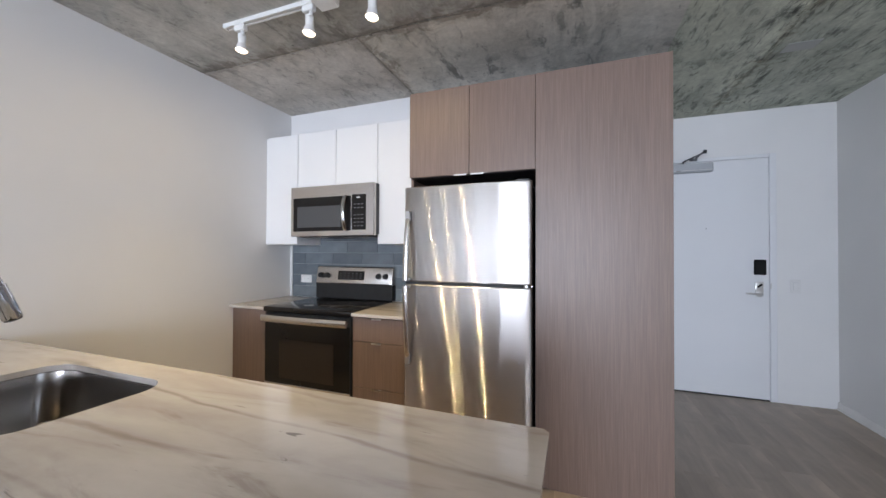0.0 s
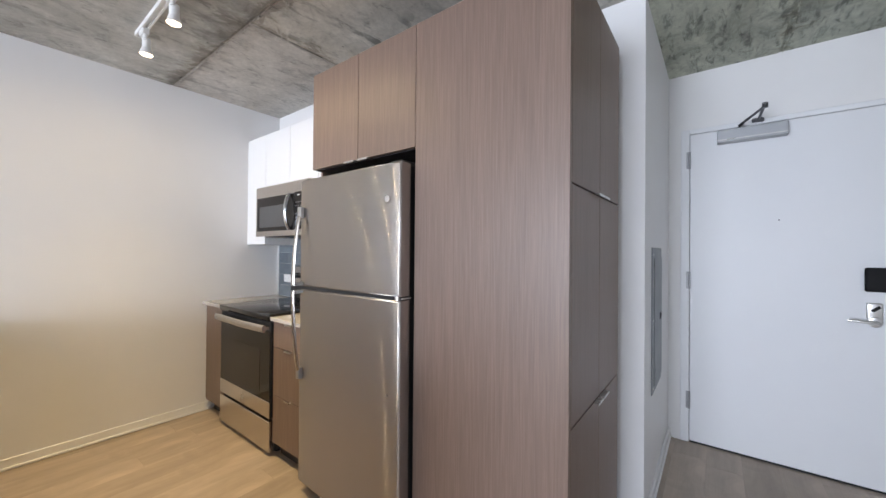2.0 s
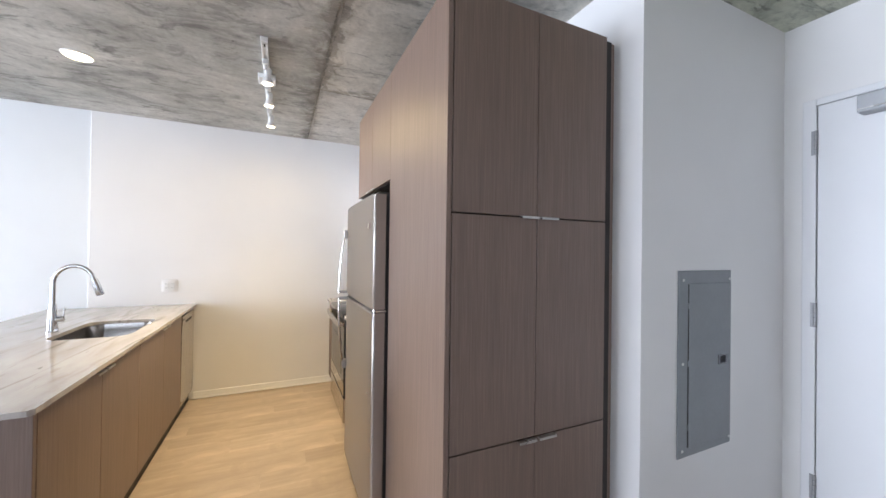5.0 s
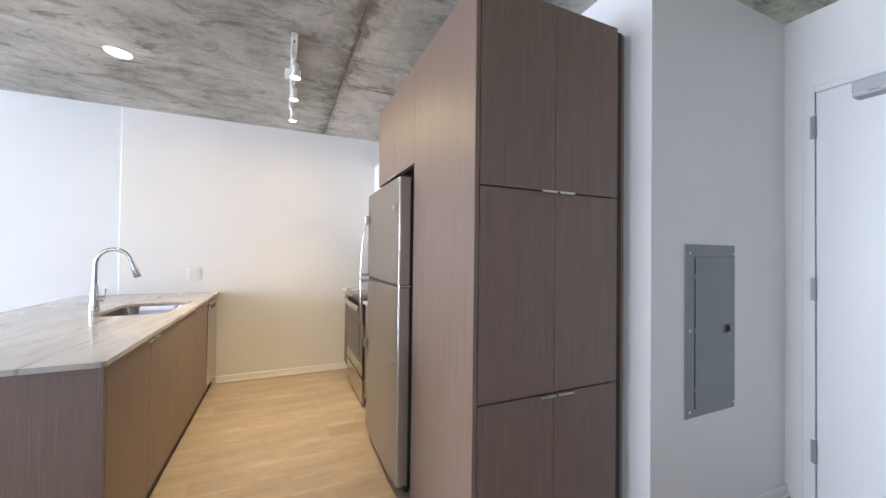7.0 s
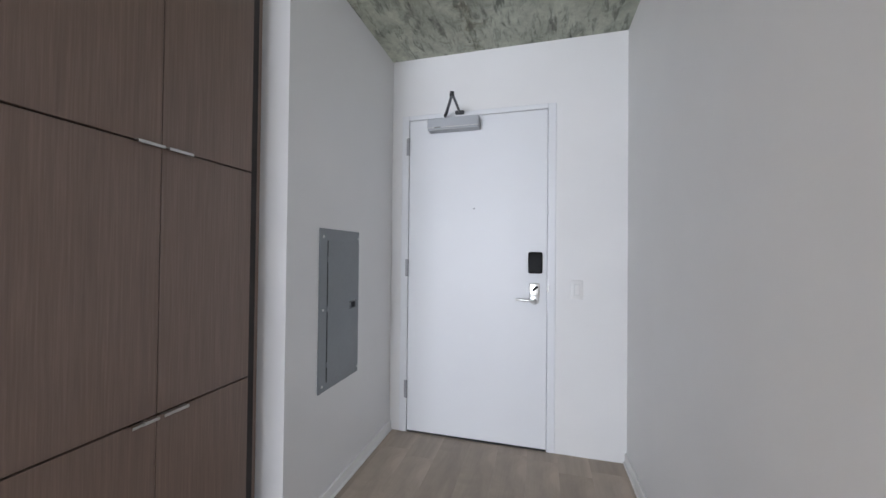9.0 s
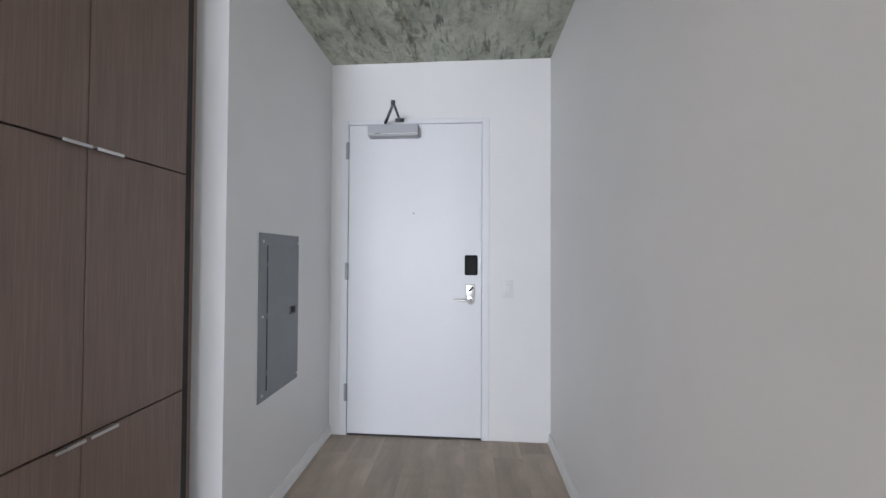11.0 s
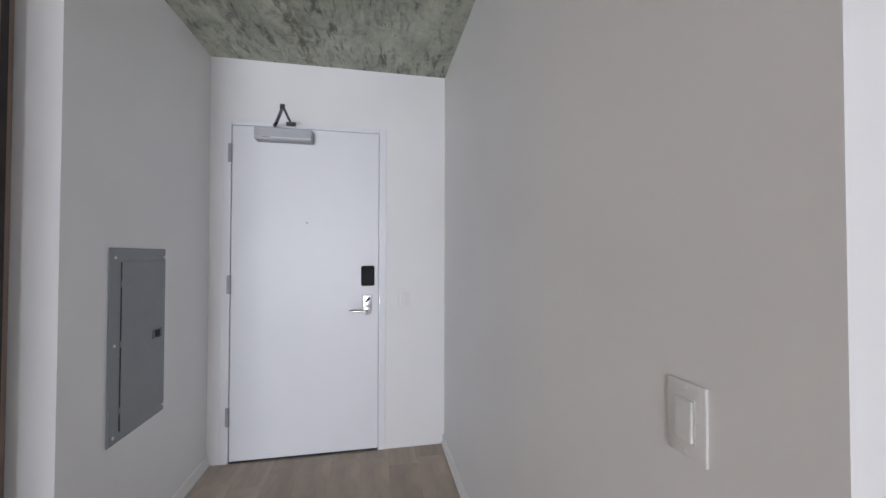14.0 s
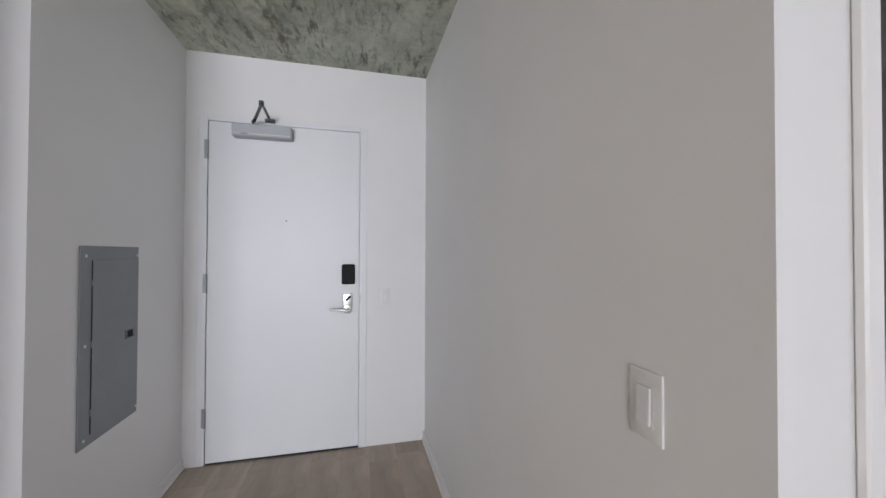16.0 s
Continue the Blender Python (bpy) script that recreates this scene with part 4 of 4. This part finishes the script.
# ---- island ----
IX1, IY0, IY1 = 0.290, 0.110, 1.137
SX0, SX1, SY0, SY1 = -1.405, -0.822, 0.655, 1.035
top = bmesh.new()
outer = [(LEFT + 0.001, IY0), (IX1 - 0.012, IY0), (IX1, IY0 + 0.012), (IX1, IY1 - 0.014), (IX1 - 0.014, IY1), (LEFT + 0.001, IY1)]
inner = rounded_outline(SX0, SX1, SY0, SY1, 0.085)
for z, flip in ((CT, False), (CT - 0.02, True)):
    a = [top.verts.new((*q, z)) for q in outer]
    b = [top.verts.new((*q, z)) for q in inner]
    edges = [top.edges.new((s[k], s[(k + 1) % len(s)])) for s in (a, b) for k in range(len(s))]
    bmesh.ops.triangle_fill(top, edges=edges, use_beauty=True)
    if flip:
        for s0, s1 in ((a0, a), (b0, b)):
            for k in range(len(s1)):
                top.faces.new((s0[k], s0[(k + 1) % len(s0)], s1[(k + 1) % len(s1)], s1[k]))
    a0, b0 = a, b
counter = part("island_countertop", top, QUARTZ)
tagged(counter, "veined off-white stone island countertop with a sink cutout", "countertop")

sink = thing("sink", ((SX0 + SX1) / 2, (SY0 + SY1) / 2, 0.66), "undermount stainless steel single-bowl kitchen sink", "sink")
bowl = bmesh.new()
loops = []
for grow, z, rad in ((0.022, CT - 0.0215, 0.095), (-0.004, CT - 0.0215, 0.083), (-0.010, CT - 0.06, 0.08), (-0.016, 0.70, 0.075), (-0.03, 0.682, 0.07), (-0.10, 0.675, 0.05)):
    loops.append([bowl.verts.new((*q, z)) for q in rounded_outline(SX0 - grow, SX1 + grow, SY0 - grow, SY1 + grow, rad)])
for a, b in zip(loops, loops[1:]):
    for k in range(len(a)):
        bowl.faces.new((a[k], a[(k + 1) % len(a)], b[(k + 1) % len(b)], b[k]))
bowl.faces.new(loops[-1])
part("bowl", bowl, SINK_STEEL, sink, "", True)
cyl("drain", ((SX0 + SX1) / 2, 0.86, 0.6752), ((SX0 + SX1) / 2, 0.86, 0.679), 0.045, CHROME, sink, bevel=0.001)
cyl("drain_hole", ((SX0 + SX1) / 2, 0.86, 0.6785), ((SX0 + SX1) / 2, 0.86, 0.6800), 0.03, BLACK, sink)

fx, fy = -1.095, 0.592
fa = thing("kitchen_faucet", (fx, fy, CT), "polished chrome gooseneck pull-down faucet on the island", "faucet")
tube("body", [(fx, fy, CT), (fx, fy, CT + 0.006), (fx, fy, CT + 0.007), (fx, fy, CT + 0.06), (fx, fy, CT + 0.12), (fx, fy, CT + 0.17)], [0.029, 0.029, 0.026, 0.024, 0.021, 0.016], CHROME, fa, 24, 1.0, (1, 0, 0))
path = [(fx, fy, CT + 0.16), (fx, fy, CT + 0.30)]
R = 0.090
for k in range(1, 13):
    a = radians(180 - 166 * k / 12)
    path.append((fx - 0.10 * (R + R * math.cos(a)), fy + R + R * math.cos(a), CT + 0.30 + R * math.sin(a) * 1.12))
tube("spout", path, 0.0125, CHROME, fa, 18, 1.0, (1, 0, 0))
e, d = Vector(path[-1]), (Vector(path[-1]) - Vector(path[-2])).normalized()
tube("spray_head", [e, e + d * 0.012, e + d * 0.014, e + d * 0.05, e + d * 0.108, e + d * 0.113], [0.0142, 0.0142, 0.0180, 0.0195, 0.0212, 0.0195], CHROME, fa, 20, 1.0, (1, 0, 0), "chrome spray head")
tube("spray_tip", [e + d * 0.1125, e + d * 0.117], [0.0192, 0.0180], GUNMETAL, fa, 20, 1.0, (1, 0, 0), "dark spray nozzle")
tube("side_lever", [(fx, fy + 0.012, CT + 0.075), (fx, fy + 0.05, CT + 0.078)], [0.016, 0.018], CHROME, fa, 16, 1.0)
tube("lever", [(fx, fy + 0.046, CT + 0.085), (fx, fy + 0.052, CT + 0.11), (fx, fy + 0.054, CT + 0.145)], [0.006, 0.005, 0.005], CHROME, fa, 10, 1.0, (1, 0, 0))

ISL = 1.098
isl = thing("island_cabinet", (-0.7, 0.75, 0), "taupe wood-grain island base with flat doors", "cabinet")
box("body", (-1.686, 0.222, 0.46, ISL, 0.095, 0.66), CARCASS, isl, 0)
box("rail", (-1.686, 0.222, ISL - 0.02, ISL, 0.665, 0.866), CARCASS, isl, 0)
box("end_panel", (0.224, 0.244, 0.42, ISL + 0.02, 0, 0.866), LAMINATE, isl, 0.0012)
box("back_panel", (LEFT + 0.04, 0.222, 0.42, 0.44, 0, 0.866), LAMINATE, isl, 0.001)
box("toe_kick", (-1.686, 0.222, ISL - 0.025, ISL - 0.01, 0, 0.094), CARCASS, isl, 0)
SEAMS = (0.2215, -0.255, -0.732, -1.21, -1.687)
for k in range(4):
    x1, x0 = SEAMS[k] - 0.0015, SEAMS[k + 1] + 0.0015
    d = box("door", (x0, x1, ISL + 0.0005, ISL + 0.02, 0.097, 0.853), LAMINATE, isl, 0.0012)
    h = (x0 + 0.006, x0 + 0.082) if k % 2 == 0 else (x1 - 0.082, x1 - 0.006)
    finger_pull(d, (h[0], ISL + 0.02), (h[1], ISL + 0.02), (0, 1), True, 0.8535)

dw = thing("dishwasher", (-1.91, 0.8, 0), "slim stainless dishwasher under the island counter", "dishwasher")
box("tub", (-2.125, -1.695, 0.46, ISL - 0.006, 0.095, 0.845), DARK_STEEL, dw, 0.001)
dd = box("door", (-2.135, -1.692, ISL - 0.005, ISL + 0.022, 0.10, 0.765), STEEL_V, dw, 0.003)
cp = box("control_strip", (-2.135, -1.692, ISL - 0.005, ISL + 0.026, 0.768, 0.840), STEEL_V, dw, 0.003)
box("pocket_handle", (-2.02, -1.80, ISL + 0.020, ISL + 0.0275, 0.775, 0.800), BLACK, cp, 0.003, "black recessed handle")
box("label_bar", (-1.775, -1.715, ISL + 0.0262, ISL + 0.0272, 0.805, 0.820), LEGEND, cp, 0)
cyl("badge", (-2.05, ISL + 0.020, 0.16), (-2.05, ISL + 0.024, 0.16), 0.010, NICKEL, dd)
box("toe_panel", (-2.125, -1.695, ISL - 0.02, ISL - 0.01, 0, 0.094), BLACK, dw, 0)

# ---- ceiling fixtures ----
tr = thing("track_light", (-0.9, TRACK_Y, CEIL), "white ceiling track light with three lit bulbs", "track light")
rail_bm = bmesh.new()
add_box(rail_bm, -1.50, -0.325, TRACK_Y - 0.018, TRACK_Y + 0.018, CEIL - 0.02, CEIL - 0.001, 0.002)
add_box(rail_bm, -1.495, -0.33, TRACK_Y - 0.018, TRACK_Y - 0.007, CEIL - 0.028, CEIL - 0.019, 0.001)
add_box(rail_bm, -1.495, -0.33, TRACK_Y + 0.007, TRACK_Y + 0.018, CEIL - 0.028, CEIL - 0.019, 0.001)
rail = part("rail", rail_bm, WHITE_METAL, tr)
box("end_cap", (-1.506, -1.496, TRACK_Y - 0.019, TRACK_Y + 0.019, CEIL - 0.029, CEIL - 0.001), WHITE_METAL, tr, 0.002)
box("end_cap", (-0.330, -0.320, TRACK_Y - 0.019, TRACK_Y + 0.019, CEIL - 0.029, CEIL - 0.001), WHITE_METAL, tr, 0.002)
box("screw_slot", (-0.40, -0.37, TRACK_Y - 0.004, TRACK_Y + 0.004, CEIL - 0.0215, CEIL - 0.019), BLACK, tr, 0)
box("feed_box", (-0.885, -0.775, TRACK_Y - 0.052, TRACK_Y + 0.052, CEIL - 0.038, CEIL - 0.001), WHITE_METAL, tr, 0.005, "white power feed box")
for bx in BULBS:
    hd = box("lamp_head", (bx - 0.035, bx + 0.035, TRACK_Y - 0.016, TRACK_Y + 0.016, CEIL - 0.060, CEIL - 0.026), WHITE_METAL, tr, 0.004)
    cyl("swivel", (bx + 0.012, TRACK_Y, CEIL - 0.085), (bx + 0.012, TRACK_Y, CEIL - 0.058), 0.010, WHITE_METAL, hd, seg=14)
    tube("socket", [(bx - 0.005, TRACK_Y + 0.012, CEIL - 0.068), (bx - 0.005, TRACK_Y + 0.012, CEIL - 0.072), (bx - 0.005, TRACK_Y + 0.012, CEIL - 0.125)], [0.014, 0.021, 0.021], WHITE_METAL, hd, 18, 1.0, (1, 0, 0))
    tube("bulb_neck", [(bx - 0.005, TRACK_Y + 0.012, CEIL - 0.122), (bx - 0.006, TRACK_Y + 0.012, CEIL - 0.135), (bx - 0.008, TRACK_Y + 0.012, CEIL - 0.158)], [0.020, 0.026, 0.032], PLASTIC, hd, 20, 1.0, (1, 0, 0), "white reflector bulb")
    face = tube("bulb_face", [(bx - 0.008, TRACK_Y + 0.012, CEIL - 0.1575), (bx - 0.0085, TRACK_Y + 0.012, CEIL - 0.164), (bx - 0.009, TRACK_Y + 0.012, CEIL - 0.168)], [0.0315, 0.027, 0.012], BULB_GLOW, hd, 20, 1.0, (1, 0, 0), "glowing bulb face")

dl = thing("downlight", (-1.035, 0.705, CEIL), "round lit downlight set in the concrete ceiling", "downlight")
ring = bmesh.new()
prof = ((0.064, CEIL - 0.004), (0.068, CEIL - 0.012), (0.077, CEIL - 0.008), (0.080, CEIL - 0.0005))
loops = [[ring.verts.new((-1.035 + rr * math.cos(2 * math.pi * k / 40), 0.705 + rr * math.sin(2 * math.pi * k / 40), zz)) for k in range(40)] for rr, zz in prof]
for a, b in zip(loops, loops[1:]):
    for k in range(40):
        ring.faces.new((a[k], a[(k + 1) % 40], b[(k + 1) % 40], b[k]))
part("trim_ring", ring, WHITE_METAL, dl, "", True)
cyl("lens", (-1.035, 0.705, CEIL - 0.011), (-1.035, 0.705, CEIL - 0.001), 0.067, BULB_GLOW, dl, seg=40, label="glowing lens")

cover = box("ceiling_cover_plate", (1.575, 1.74, 3.035, 3.145, CEIL - 0.005, CEIL), COVER_GREY, None, 0.002)
tagged(cover, "small blank cover plate on the concrete ceiling", "cover plate")

# ---- doorway to the side room ----
cas = thing("door_casing", (OPEN0, CORNER, 0), "white painted casing of the side room doorway", "door casing", "", "structure")
box("casing", (OPEN0 - 0.030, OPEN0 + 0.003, CORNER - 0.014, CORNER, 0, 2.12), TRIM, cas, 0.003)
box("jamb", (OPEN0 - 0.0115, OPEN0 + 0.006, CORNER, CORNER + 0.13, 0, 2.09), TRIM, cas, 0.002)
box("jamb", (OPEN1 - 0.006, OPEN1 + 0.0115, CORNER, CORNER + 0.13, 0, 2.09), TRIM, cas, 0.002)
box("casing", (OPEN1 - 0.003, OPEN1 + 0.055, CORNER - 0.014, CORNER, 0, 2.12), TRIM, cas, 0.003)
box("casing", (OPEN0 + 0.003, OPEN1 - 0.003, CORNER - 0.014, CORNER, 2.07, 2.12), TRIM, cas, 0.003)
sh = thing("closet_shelf", (3.2, 3.5, 1.7), "white shelf in the unlit side room", "shelf")
box("board", (HALL_R + 0.131, EAST - 0.101, 3.35, 3.699, 1.70, 1.72), WHITE_LAC, sh, 0.002)
box("cleat", (HALL_R + 0.131, EAST - 0.101, 3.68, 3.699, 1.64, 1.70), WHITE_LAC, sh, 0.001)

# ---- backsplash tiles ----
splash = thing("backsplash", (-1.4, BACK, CT), "glossy grey-blue tile backsplash behind the range", "backsplash", "", "structure")
box("grout_bed", (LEFT + 0.036, -0.66, BACK - 0.005, BACK, CT, 1.42), GROUT, splash, 0)
tile_meshes = {}


def tile_mesh(w, h):
    key = (round(w, 3), round(h, 3))
    if key not in tile_meshes:
        bm = add_box(bmesh.new(), 0, w, -0.0045, 0.0, 0, h, 0.001)
        me = bpy.data.meshes.new("tile")
        bm.to_mesh(me)
        bm.free()
        me.materials.append(TILE)
        tile_meshes[key] = me
    return tile_meshes[key]


TW, TH, GAP = 0.302, 0.1, 0.0025
row, z = 0, CT + 0.002
while z < 1.40:
    x = -1.667 - 3 * TW + (0 if row % 2 else TW / 2)
    while x < -0.66:
        x0, x1 = max(x, LEFT + 0.038), min(x + TW - GAP, -0.664)
        if x1 - x0 > 0.012:
            ob = new("tile", tile_mesh(x1 - x0, min(TH - GAP, 1.418 - z)))
            ob.parent = splash
            ob.location = Vector((x0, BACK - 0.0052, z)) - BASES[splash.name]
        x += TW
    z += TH
    row += 1
box("edge_trim", (LEFT + 0.030, LEFT + 0.035, BACK - 0.012, BACK, CT, 1.357), NICKEL, splash, 0.0005, "thin metal edge trim")
outlet((-1.953, BACK - 0.0095, 1.054), (0, -1, 0), "white outlet on the tiled backsplash", 1, True)

# ---- plank floor ----
floor = thing("floor", (0, 0, -0.012), "light greige oak-look plank floor", "floor", "", "structure")
PW, PL = 0.178, 1.22
plank_meshes = {}


def plank_mesh(w, h):
    key = (round(w, 3), round(h, 3))
    if key not in plank_meshes:
        bm = add_box(bmesh.new(), 0, w, 0, h, 0, 0.012, 0.0002)
        me = bpy.data.meshes.new("plank")
        bm.to_mesh(me)
        bm.free()
        me.materials.append(PLANK)
        plank_meshes[key] = me
    return plank_meshes[key]


rest = bmesh.new()
col = 0
x = LEFT - 0.1
while x < EAST:
    y = SOUTH - random.uniform(0, PL)
    while y < HALL_END:
        y0, y1 = max(y, SOUTH), min(y + PL, HALL_END + 0.1)
        near = y1 > 0.3 and x < 2.6
        if y1 - y0 > 0.03:
            if near:
                ob = new("plank", plank_mesh(PW - 0.0003, y1 - y0 - 0.0003))
                ob.parent = floor
                ob.location = (x, y0, 0)
            else:
                add_box(rest, x, x + PW - 0.0005, y0, y1 - 0.0005, -0.012, 0)
        y += PL
    x += PW
part("far_planks", rest, PLANK, floor, "", False, "stuff")
